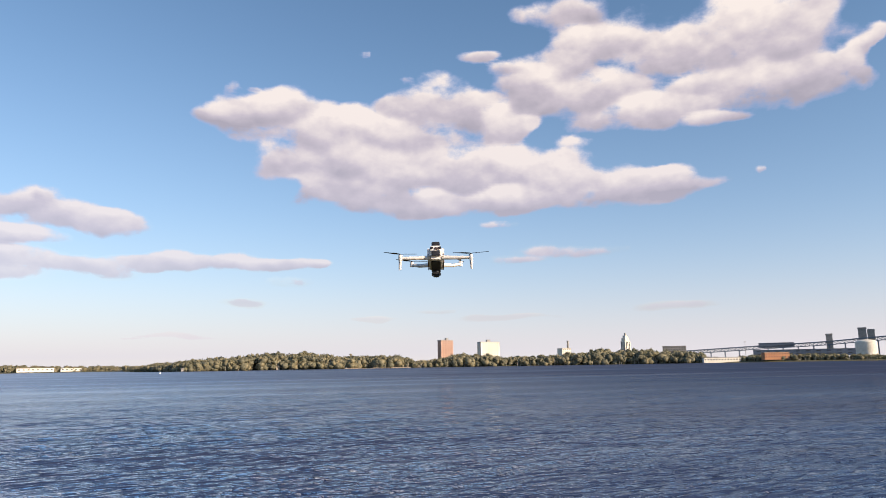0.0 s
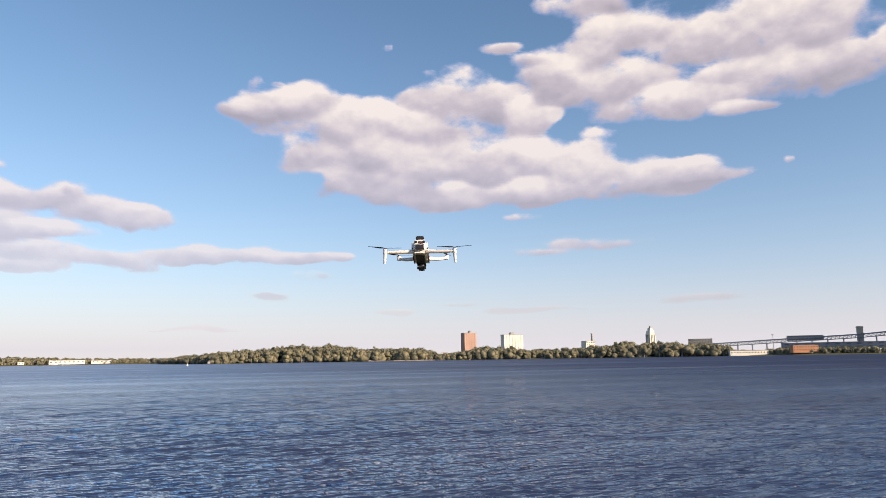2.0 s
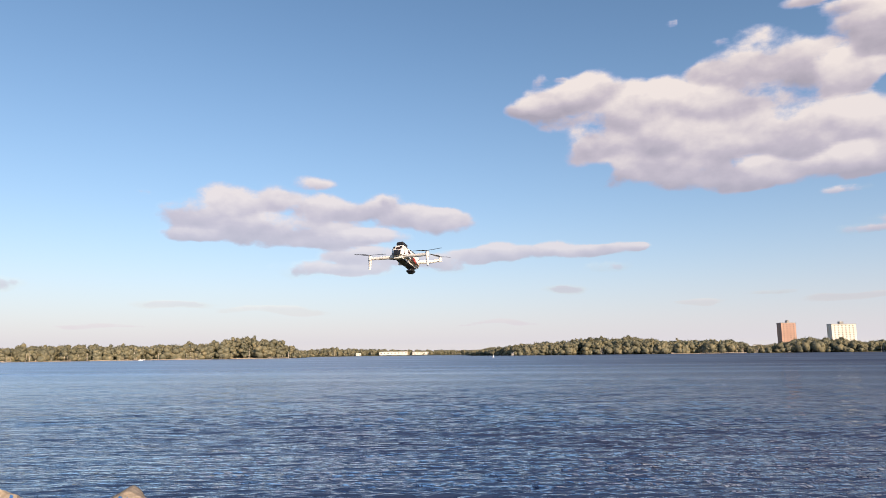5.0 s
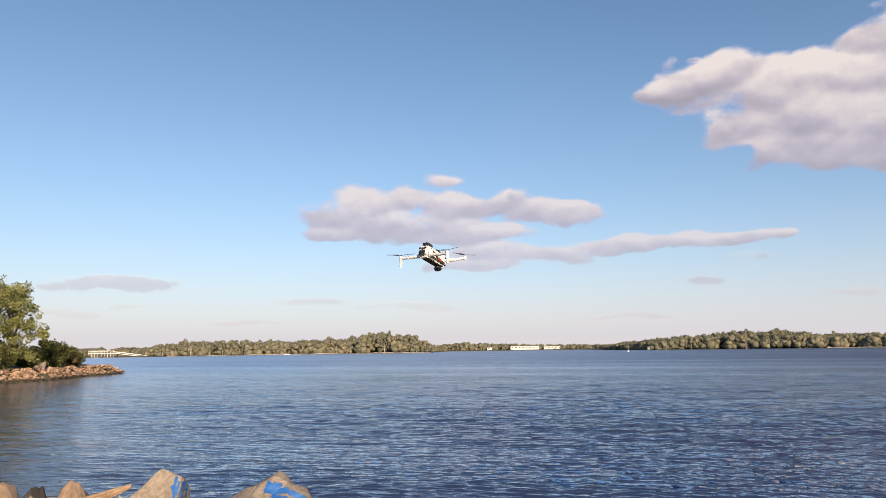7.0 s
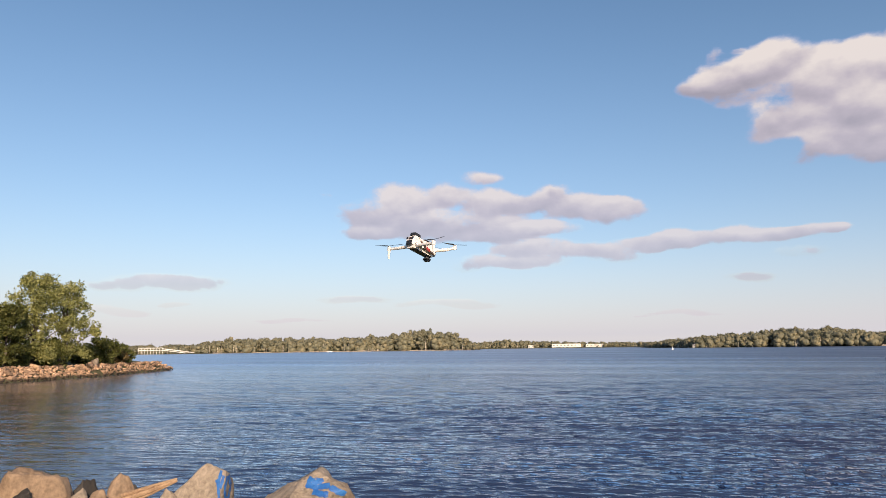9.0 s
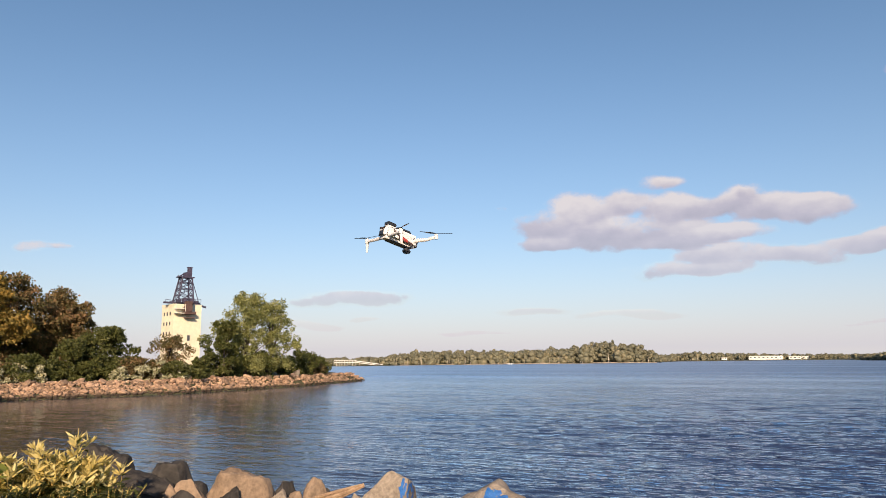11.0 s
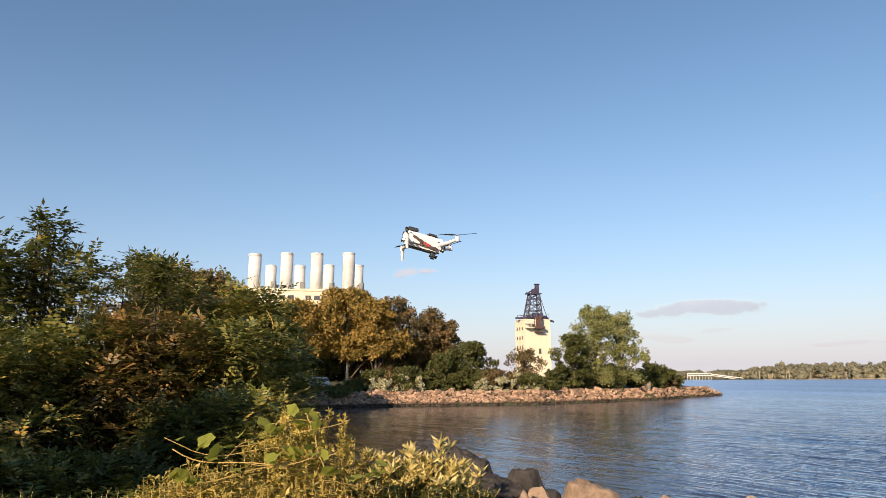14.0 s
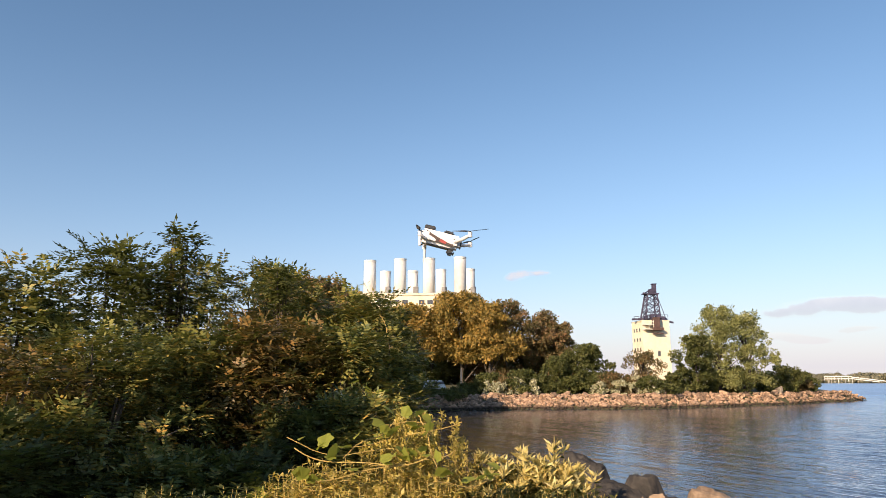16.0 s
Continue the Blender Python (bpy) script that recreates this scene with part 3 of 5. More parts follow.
def woods(name, spans, label, seed, density, size=(5.0, 8.0), depth=60.0, near=3.0):
    """One sheet of trees along a shore, each a heap of leafy billows over a trunk; spans give azimuth and the elevation of the tree tops."""
    rng = np.random.default_rng(seed)
    V, F, base = [], [], 0
    azs, els = [s[0] for s in spans], [s[1] for s in spans]
    lo, hi = min(azs), max(azs)
    order = np.argsort(azs)
    azs, els = np.array(azs)[order], np.array(els)[order]
    C, R = [], []
    for i in range(int((hi - lo) * density)):
        az = lo + (hi - lo) * rng.random()
        back = rng.random() ** 1.3
        d = float(np.interp(az, FAR_AZ, FAR_R)) + near + back * depth
        top = rise(float(np.interp(az, azs, els)), d)
        floor = 0.8
        h = max(3.0, (top - floor) * (0.78 + 0.24 * back + 0.06 * rng.normal()) * (0.96 + 0.04 * math.sin(az * 2.9) + 0.04 * math.sin(az * 6.7 + 1)))
        w = max(3.5, min(size[1] * 1.05, h * 0.6)) * (0.5 + 0.9 * rng.random())
        foot = np.array(at(az, d, floor))
        for j in range(6):
            co, tri = PUFF_SHAPES[int(rng.integers(0, 6))]
            t = (j + rng.random()) / 6
            r = w * (0.46 + 0.2 * rng.random()) * (1.12 - 0.35 * t)
            ang, rr = rng.random() * 6.283, w * 0.5 * math.sqrt(max(0.05, 1 - (1.5 * t - 0.55) ** 2)) * rng.random() ** 0.4
            c = foot + np.array([math.cos(ang) * rr, math.sin(ang) * rr, min(h - r * 0.8, 0.12 * h + t * 0.9 * h)])
            turn = rng.random() * 6.283
            rot = np.array([[math.cos(turn), -math.sin(turn), 0], [math.sin(turn), math.cos(turn), 0], [0, 0, 0.9]])
            V.append(co @ rot.T * r * 0.86 + c)
            F.append(tri + base)
            base += len(co)
            C.append(c)
            R.append(r)
    inner = mesh_np(name, np.concatenate(V), np.concatenate(F))
    wood = part(name, inner, LEAF_FAR_HAZED)
    tagged(wood, label, "woods", kind="stuff")
    # the leafy skin of every billow
    k = 44
    C, R = np.repeat(np.array(C), k, 0), np.repeat(np.array(R), k)[:, None]
    u = unit(rng, len(C))
    u[:, 2] = np.abs(u[:, 2] + 0.25) - 0.25
    P = C + u * R * (0.74 + 0.3 * rng.random((len(C), 1)))
    N = u + unit(rng, len(C)) * 0.25
    L = np.clip(R[:, 0] * 0.5, 0.8, 1.7) * (0.6 + 0.6 * rng.random(len(C)))
    skin = mesh_np("foliage", *blades(P, unit(rng, len(C)) + np.cross(N, [0, 0, 1.0]), N, L, L * 0.8))
    part("foliage", skin, LEAF_FAR_HAZED, wood)
    bm = bmesh.new()
    for i in range(int((hi - lo) * 3.0)):
        az = lo + (hi - lo) * rng.random()
        d = float(np.interp(az, FAR_AZ, FAR_R)) + near - 1.0
        h = max(2.5, rise(float(np.interp(az, azs, els)), d) * (0.35 + 0.3 * rng.random()))
        rod(bm, at(az, d, 0.3), at(az + 0.03 * rng.normal(), d, h), 0.42, 0.22, 5)
    part("trunk", bm, PALE_BARK, wood)


woods("far_woods", [(24.0, 0.2), (21.5, 0.45), (18.6, 0.74), (16.1, 0.9), (13.5, 1.16), (12.4, 1.0), (11.1, 1.2), (9.6, 0.95), (8.6, 0.78), (4.0, 0.8), (2.2, 0.3), (1.0, 0.28), (-0.6, 0.72), (-2.9, 0.76), (-5.2, 0.46)],
      "olive and yellowing trees along a distant riverbank", 3, 22)
woods("far_woods", [(-5.0, 0.42), (-7.0, 0.52), (-9.8, 0.62), (-11.6, 0.75), (-12.5, 1.1), (-13.4, 0.8), (-15.5, 0.97), (-17.2, 0.75), (-20.4, 0.55)],
      "dark olive trees before a distant town", 4, 22)
woods("far_woods", [(-20.5, 0.2), (-22.5, 0.1), (-24.0, 0.3), (-27.0, 0.28), (-30.0, 0.25), (-33.0, 0.05), (-40.0, 0.2)], "low scrub along a distant waterfront", 5, 18, depth=30, near=16.0)
woods("island_woods", [(37.7, 0.35), (38.4, 0.85), (39.2, 1.1), (40.5, 1.4), (42.0, 1.55), (44.2, 1.2), (45.5, 0.95), (49.5, 0.88), (53.4, 0.92), (56.7, 0.95), (58.5, 0.72), (59.6, 0.5), (64.4, 0.45), (72.0, 0.5)],
      "wooded river island in early autumn", 6, 22, depth=80)
woods("far_woods", [(23.5, 0.22), (26.0, 0.26), (29.5, 0.32), (32.4, 0.42), (35.4, 0.55), (37.6, 0.35)], "hazy line of trees on the farthest shore", 7, 20, size=(6.0, 9.0), depth=150, near=30)


def beach(lo, hi, seed):
    """A low strip of sand at the water's edge of the island."""
    az = np.arange(lo, hi, 0.12)
    rng = np.random.default_rng(seed)
    r = np.interp(az, FAR_AZ, FAR_R) - 3.0 + np.convolve(rng.normal(size=len(az)), np.ones(9) / 9, "same") * 2
    top = np.clip(1.0 + np.convolve(rng.normal(size=len(az)), np.ones(13) / 13, "same") * 2.2, 0.3, 2.4)
    bm = bmesh.new()
    rings = [[bm.verts.new(at(a, d + k, z)) for k, z in ((-2.0, -0.4), (1.5, t), (9.0, t * 0.9), (9.0, -0.4))] for a, d, t in zip(az, r, top)]
    for p, q in zip(rings, rings[1:]):
        for i in range(4):
            bm.faces.new((p[i], q[i], q[(i + 1) % 4], p[(i + 1) % 4]))
    bm.faces.new(rings[0])
    bm.faces.new(rings[-1][::-1])
    bmesh.ops.recalc_face_normals(bm, faces=bm.faces[:])
    tagged(part("beach", bm, SAND), "narrow beige beach below shore trees", "beach", kind="structure")


beach(37.9, 58.5, 91)
beach(2.6, 8.0, 92)

# ---- far town ----
def facing(az):
    """Turn that sets a box's front (-y) towards the river bank."""
    return Matrix.Rotation(radians(az), 4, 'Z')


def apartment_block(name, az0, az1, top, d, wall, label, bays, storeys, pent, turn=35.0, depth=12.0):
    """A slab block turned so that one long face takes the sun."""
    azc = (az0 + az1) / 2
    t = radians(turn)
    w = (d * radians(abs(az1 - az0)) - depth * math.sin(t)) / math.cos(t)
    h = rise(top, d) - 2.5
    ob = thing(name, at(azc, d, 2.5), label, "building")
    ob.rotation_euler = (0, 0, radians(azc + turn))
    bm = bmesh.new()
    box(bm, (0, 0, h / 2), (w, depth, h))
    part("wall", bm, wall, ob)
    bm = bmesh.new()
    box(bm, (0, 0, h + 0.5), (w * 1.01, depth + 0.4, 1.0))
    part("roof", bm, GREYWALL, ob)
    bm = bmesh.new()
    box(bm, (w * pent, 0, h + 3.0), (w * 0.16, 5, 4.0))
    part("roof_house", bm, GREYWALL, ob)
    for i in range(bays):
        x = w * (-0.45 + 0.9 * (i + 0.5) / bays)
        for j in range(storeys):
            bm = bmesh.new()
            box(bm, (x, -depth / 2 - 0.05, h * (j + 0.55) / storeys), (w * 0.34 / bays, 0.3, h / storeys * 0.4))
            part("window", bm, GLASS, ob)
    return ob


apartment_block("apartment_tower", 0.42, -0.85, 1.86, 1300, BRICK, "red brick apartment tower with a dark shaded flank", 4, 12, 0.1)
apartment_block("apartment_tower", -2.84, -4.66, 1.66, 1300, WHITEWALL, "pale cream apartment tower with small dark windows", 6, 11, -0.02)


def town_block(name, az0, az1, low, top, d, material, label, bays=6, rows=2, depth=20, turn=0.0):
    azc, w = (az0 + az1) / 2, d * radians(abs(az1 - az0)) / math.cos(radians(turn))
    z0, z1 = max(1.0, rise(low, d)), rise(top, d)
    h = z1 - z0
    ob = thing(name, at(azc, d, z0), label, "building")
    ob.rotation_euler = (0, 0, radians(azc + turn))
    bm = bmesh.new()
    box(bm, (0, depth / 2, h / 2 - 1), (w, depth, h + 2))
    part("wall", bm, material, ob)
    bm = bmesh.new()
    box(bm, (0, depth / 2, h + 0.3), (w * 1.015, depth + 0.5, 0.6))
    part("roof", bm, GREYWALL, ob)
    for i in range(bays):
        for j in range(rows):
            bm = bmesh.new()
            box(bm, (w * (-0.5 + (i + 0.5) / bays), -0.05, h * (j + 0.5) / rows), (w / bays * 0.4, 0.3, h / rows * 0.32))
            part("window", bm, GLASS, ob)
    return ob


town_block("brick_block", -17.48, -19.23, 0.4, 1.05, 1400, GREYWALL, "brown brick apartment block above trees", 9, 4)
town_block("waterfront_hall", -20.46, -23.3, -0.16, 0.1, 1068, WHITEWALL, "long low white waterfront building", 14, 1, depth=9, turn=24)
town_block("waterfront_hall", -24.73, -26.38, 0.0, 0.42, 1074, ORANGE, "orange two-storey building on the waterfront", 9, 2, depth=9, turn=28)
town_block("warehouse", -24.37, -26.74, 0.85, 1.12, 1640, BRIDGE_BLUE, "long grey industrial building under a bridge", 10, 3)
# One added block fills the dark area of the viaduct arches.
town_block("warehouse", -24.0, -31.9, 0.2, 0.6, 1500, BRIDGE_BLUE, "dark block below a bridge, for the viaduct arches", 12, 2)
town_block("shed", 31.3, 29.0, -0.05, 0.16, 1754, WHITEWALL, "long white shed on a hazy distant shore", 8, 1)
town_block("shed", 28.6, 27.2, -0.05, 0.12, 1754, WHITEWALL, "low white shed on a hazy distant shore", 5, 1)
town_block("house", 2.1, 1.5, 0.05, 0.32, 1110, WHITEWALL, "small pale house among trees", 3, 1)
town_block("house", 1.2, 0.5, 0.05, 0.3, 1115, WHITEWALL, "small pale house beside a dark shed", 3, 1)
town_block("house", 33.2, 32.8, -0.08, 0.08, 1754, WHITEWALL, "small white house on a hazy distant shore", 2, 1)
town_block("house", 20.5, 20.3, -0.15, -0.05, 1085, GREYWALL, "small white hut among shore trees", 2, 1)
town_block("office_block", -9.69, -10.41, 0.5, 1.05, 1400, WHITEWALL, "pale building with a slim dark chimney", 4, 3, turn=28)

# chimney on the pale building's roof
ob = thing("chimney", at(-10.17, 1410, rise(1.0, 1400)), "slim dark chimney on a pale building", "chimney")
bm = bmesh.new()
rod(bm, (0, 0, -4), (0, 0, 1410 * math.tan(radians(0.68))), 2.3, 1.8, 12)
part("shaft", bm, GREYWALL, ob)
bm = bmesh.new()
rod(bm, (0, 0, 1410 * math.tan(radians(0.62))), (0, 0, 1410 * math.tan(radians(0.68))), 2.3, 2.3, 12)
part("rim", bm, GREYWALL, ob)

# stepped city hall tower
D_HALL = 2300.0
ob = thing("city_hall_tower", at(-14.7, D_HALL, 3.0), "tall pale stone city hall tower with stepped top", "building")
ob.rotation_euler = (0, 0, radians(-14.7 + 40))
zs = [rise(e, D_HALL) - 3 for e in (0.3, 1.55, 1.78, 1.98, 2.16)]
for name, w, z0, z1, m in (("shaft", 22, 0, zs[1], WHITEWALL), ("upper_storey", 18, zs[1], zs[2], WHITEWALL), ("lantern", 12, zs[2], zs[3], WHITEWALL), ("spire", 5, zs[3], zs[4], GREYWALL)):
    bm = bmesh.new()
    box(bm, (0, 0, (z0 + z1) / 2), (w, w, z1 - z0), bevel=0.5)
    part(name, bm, m, ob)
for i in (-1, 0, 1):
    bm = bmesh.new()
    box(bm, (i * 6, -11.1, zs[1] * 0.55), (2.2, 0.6, zs[1] * 0.8))
    part("window", bm, GLASS, ob)
    bm = bmesh.new()
    box(bm, (-11.1, i * 6, zs[1] * 0.55), (0.6, 2.2, zs[1] * 0.8))
    part("window", bm, GLASS, ob)

# road bridge with its approach viaduct
D_BR = 1600.0
bridge = thing("bridge", at(-26, D_BR, 0), "long blue-grey steel bridge on an approach viaduct", "bridge")
inv = bridge.location.copy()
knots = [(-18.0, 0.62), (-19.0, 0.69), (-24.3, 0.95), (-28.95, 1.15), (-31.06, 1.32), (-40.0, 1.9)]
spans = [(az, float(np.interp(-az, [-k[0] for k in knots], [k[1] for k in knots]))) for az in np.arange(-18.0, -40.1, -1.0)]
for i in range(len(spans) - 1):
    (a0, e0), (a1, e1) = spans[i], spans[i + 1]
    p, q = at(a0, D_BR, rise(e0, D_BR)) - inv, at(a1, D_BR, rise(e1, D_BR)) - inv
    bm = bmesh.new()
    for dz, t in ((-1.0, 2.2), (-7.5, 1.4)):
        c, v = (p + q) / 2 + Vector((0, 0, dz)), q - p
        box(bm, c, (v.length + 0.5, 14, t), v.to_track_quat('X', 'Z').to_matrix().to_4x4())
    for k in range(4):
        u, v = p.lerp(q, k / 4), p.lerp(q, (k + 1) / 4)
        rod(bm, u + Vector((0, 0, -1.5)), v + Vector((0, 0, -7)), 0.6, sides=5)
        rod(bm, u + Vector((0, 0, -7)), u + Vector((0, 0, -1.5)), 0.6, sides=5)
    part("deck_truss", bm, BRIDGE_BLUE, bridge)
    bm = bmesh.new()
    for s in (-5, 5):
        side = (q - p).normalized().cross(Vector((0, 0, 1))) * s
        rod(bm, Vector((p.x, p.y, 1.0)) + side, p + side + Vector((0, 0, -8)), 1.5, 1.2, 8)
    box(bm, p + Vector((0, 0, -9)), (3, 14, 1.5), heading(a0).to_track_quat('Y', 'Z').to_matrix().to_4x4())
    part("column", bm, BRIDGE_BLUE, bridge)
for a0, a1, top in ((-28.83, -29.25, 1.68), (-30.86, -31.37, 2.04), (-31.42, -31.86, 1.9)):
    c = at((a0 + a1) / 2, D_BR + 4, 0) - inv
    h, w = rise(top, D_BR), D_BR * radians(a0 - a1)
    bm = bmesh.new()
    box(bm, (c.x, c.y, h / 2), (w, 18, h), facing((a0 + a1) / 2))
    box(bm, (c.x, c.y, h - 2), (w * 1.1, 19, 2.0), facing((a0 + a1) / 2))
    part("masonry_pylon", bm, GREYWALL, bridge, "dark grey masonry pylon")

# white storage tank
D_T = 1130.0
ob = thing("storage_tank", at(-31.27, D_T, 2.0), "white domed storage tank on the waterfront", "tank")
R_T, H_T = D_T * radians(0.675), rise(1.0, D_T) - 2
bm = bmesh.new()
bmesh.ops.create_cone(bm, cap_ends=True, segments=40, radius1=R_T, radius2=R_T, depth=H_T, matrix=Matrix.Translation((0, 0, H_T / 2)))
part("shell", bm, WHITEWALL, ob)
bm = bmesh.new()
bmesh.ops.create_uvsphere(bm, u_segments=40, v_segments=16, radius=R_T * 1.0, matrix=Matrix.Translation((0, 0, H_T)) @ Matrix.Diagonal((1, 1, 0.30, 1)))
part("dome", bm, WHITEWALL, ob)
bm = bmesh.new()
bmesh.ops.create_cone(bm, cap_ends=True, segments=40, radius1=R_T * 1.02, radius2=R_T * 1.02, depth=0.8, matrix=Matrix.Translation((0, 0, H_T * 0.72)))
part("stiffening_ring", bm, WHITEWALL, ob)

# tall mast on the waterfront
ob = thing("light_mast", at(-23.44, 1250, 2.0), "tall grey light mast on the waterfront", "mast")
bm = bmesh.new()
rod(bm, (0, 0, 0), (0, 0, rise(1.25, 1250) - 2), 0.5, 0.3)
part("pole", bm, GREYWALL, ob)
bm = bmesh.new()
box(bm, (0, 0, rise(1.25, 1250) - 2), (3.5, 1.5, 1.0), bevel=0.2)
part("lamp_head", bm, GREYWALL, ob)

# ferry slip with its sloping conveyor
D_P = 1080.0
ob = thing("loading_pier", at(62.0, D_P, 0), "pale steel loading pier with a sloping conveyor", "pier")
inv = ob.location.copy()


def pier_point(az, el):
    return at(az, D_P, rise(el, D_P)) - inv


bm = bmesh.new()
for el in (0.22, 0.05):
    rod(bm, pier_point(63.75, el), pier_point(62.05, el), 0.6, sides=6)
part("walkway", bm, WHITEWALL, ob)
for k in range(9):
    bm = bmesh.new()
    a = 63.75 - k * 0.2125
    rod(bm, pier_point(a, -0.3), pier_point(a, 0.22), 0.35, sides=6)
    part("post", bm, WHITEWALL, ob)
bm = bmesh.new()
rod(bm, pier_point(62.05, 0.16), pier_point(59.8, -0.16), 0.7, 0.6, 6)
rod(bm, pier_point(62.05, 0.05), pier_point(60.4, -0.18), 0.6, 0.6, 6)
part("conveyor", bm, WHITEWALL, ob)

# river marks and a small boat
ob = thing("buoy", at(21.97, 760, 0), "small white river buoy", "buoy")
bm = bmesh.new()
rod(bm, (0, 0, -0.5), (0, 0, 0.9), 1.1, 1.0, 14)
part("float", bm, WHITE_PAINT, ob)
bm = bmesh.new()
rod(bm, (0, 0, 0.9), (0, 0, 3.0), 0.5, 0.2, 8)
part("mast", bm, WHITE_PAINT, ob)
ob = thing("motor_boat", at(49.4, 1120, 0), "small white motor boat on the river", "boat")
ob.rotation_euler = (0, 0, radians(49))
bm = bmesh.new()
box(bm, (0, 0, 0.5), (9, 2.8, 1.2), bevel=0.3)
for v in bm.verts:
    if v.co.x > 3.5:
        v.co.y *= 0.2
        v.co.z += 0.35
part("hull", bm, WHITE_PAINT, ob)
bm = bmesh.new()
box(bm, (-0.8, 0, 1.7), (3.2, 2.0, 1.4), bevel=0.25)
part("cabin", bm, GREYWALL, ob)

# ---- power station ----
D_S = 330.0
station = thing("power_station", at(95.0, D_S, 3.0), "cream concrete power station with eight pale smokestacks", "building")
station.rotation_euler = (0, 0, radians(95))
H_S = rise(6.95, D_S) - 3
bm = bmesh.new()
box(bm, (-4, 20, H_S / 2), (66, 40, H_S))
part("wall", bm, CREAM, station)
bm = bmesh.new()
box(bm, (-4, 20, H_S + 0.5), (67, 41, 1.0))
part("parapet", bm, CREAM, station)
bm = bmesh.new()
box(bm, (-3, -2.5, H_S * 0.42), (50, 5, H_S * 0.84))
part("lower_wing", bm, CREAM, station)
for k in range(16):
    if k % 5 == 4:
        continue
    bm = bmesh.new()
    box(bm, (-34 + k * 4.0, -0.05, H_S - 3.2), (2.6, 0.4, 2.0))
    part("window", bm, GLASS, station)
for k in range(14):
    bm = bmesh.new()
    box(bm, (-26 + k * 3.5, -5.1, H_S * 0.72), (1.6, 0.4, 5.0))
    part("window", bm, GLASS, station)


def smokestack(az, el, d, half, label):
    p = at(az, d, 0)
    loc = Matrix.Rotation(radians(-95), 4, 'Z') @ (p - at(95.0, D_S, 0))
    r, top = d * radians(half), rise(el, d) - 3
    bm = bmesh.new()
    rod(bm, (loc.x, loc.y, H_S - 1), (loc.x, loc.y, top), r, r * 0.99, 36)
    st = part("smokestack", bm, STACK, station, label)
    for f in st.data.polygons:
        f.use_smooth = len(f.vertices) == 4
    bm = bmesh.new()
    rod(bm, (loc.x, loc.y, top - 0.9), (loc.x, loc.y, top + 0.1), r * 1.03, r * 1.03, 36)
    rod(bm, (loc.x, loc.y, top + 0.1), (loc.x, loc.y, top + 0.2), r * 0.85, r * 0.85, 24)
    part("rim", bm, STACK, st)
    return st, loc, r


for az, el in ((98.29, 9.77), (95.76, 9.94), (93.34, 9.99), (90.73, 10.08)):
    smokestack(az, el, D_S + 6, 0.51, "tall pale smokestack")
for az, el in ((97.0, 8.9), (94.7, 8.96), (92.35, 9.06), (89.95, 9.09)):
    st, loc, r = smokestack(az, el, D_S + 26, 0.44, "shorter smokestack behind")
    # Added grey box for the dark patch where the front stacks throw shade.
    bm = bmesh.new()
    box(bm, (loc.x + r * 0.55, loc.y - r * 0.8, H_S + 3.6), (r * 1.0, r * 0.9, 7.2), bevel=0.15)
    part("shade_patch_box", bm, GREYWALL, st, "dark grey box for the shaded patch at the stack's foot")

# ---- coal tower with its hoist ----
D_C = 260.0
tower = thing("coal_tower", at(75.5, D_C, 3.0), "cream concrete coal tower carrying an iron hoist", "building")
tower.rotation_euler = (0, 0, radians(75.5 + 24))
H_C = rise(4.5, D_C) - 3
bm = bmesh.new()
box(bm, (0, 0, H_C / 2), (9.9, 9.6, H_C))
part("wall", bm, CREAM, tower)
bm = bmesh.new()
box(bm, (0, 0, H_C + 0.15), (10.1, 9.8, 0.3))
part("roof", bm, CREAM, tower)
for i in range(3):
    for j in range(3):
        bm = bmesh.new()
        box(bm, (-4.96, 2.6 - i * 2.4, H_C - 3.0 - j * 3.4), (0.3, 0.65, 1.2))
        part("window", bm, GLASS, tower)
bm = bmesh.new()
box(bm, (0.6, -4.81, H_C * 0.5), (0.9, 0.3, 1.9))
part("window", bm, GLASS, tower)
bm = bmesh.new()
box(bm, (-3.4, -5.9, H_C - 1.4), (3.4, 2.2, 0.25))
box(bm, (-3.4, -5.9, H_C - 3.0), (3.4, 2.2, 0.25))
for x in (-5.0, -3.4, -1.8):
    rod(bm, (x, -6.9, H_C - 3.0), (x, -6.9, H_C + 0.2), 0.10, sides=5)
rod(bm, (-5.0, -6.9, H_C - 0.3), (-1.8, -6.9, H_C - 0.3), 0.10, sides=5)
part("balcony", bm, WHITEWALL, tower, "pale two-level balcony")
hoist = part("hoist", (lambda b: (box(b, (-0.5, -1.0, H_C + 0.9), (13.0, 1.0, 0.6)), box(b, (-0.5, -3.2, H_C + 0.9), (10.5, 0.8, 0.6)), b)[-1])(bmesh.new()), IRON, tower, "dark iron hoist frame")
H_T0, H_T1 = H_C + 0.9, H_C + 0.9 + D_C * math.tan(radians(1.95))
bm = bmesh.new()


def leg_at(i, j, t):
    s0, s1 = 2.8, 1.75
    s = s0 + (s1 - s0) * t
    return Vector((-0.6 + i * s + 0.6 * t, -2.0 + j * s * 0.8, H_T0 + (H_T1 - H_T0) * t))


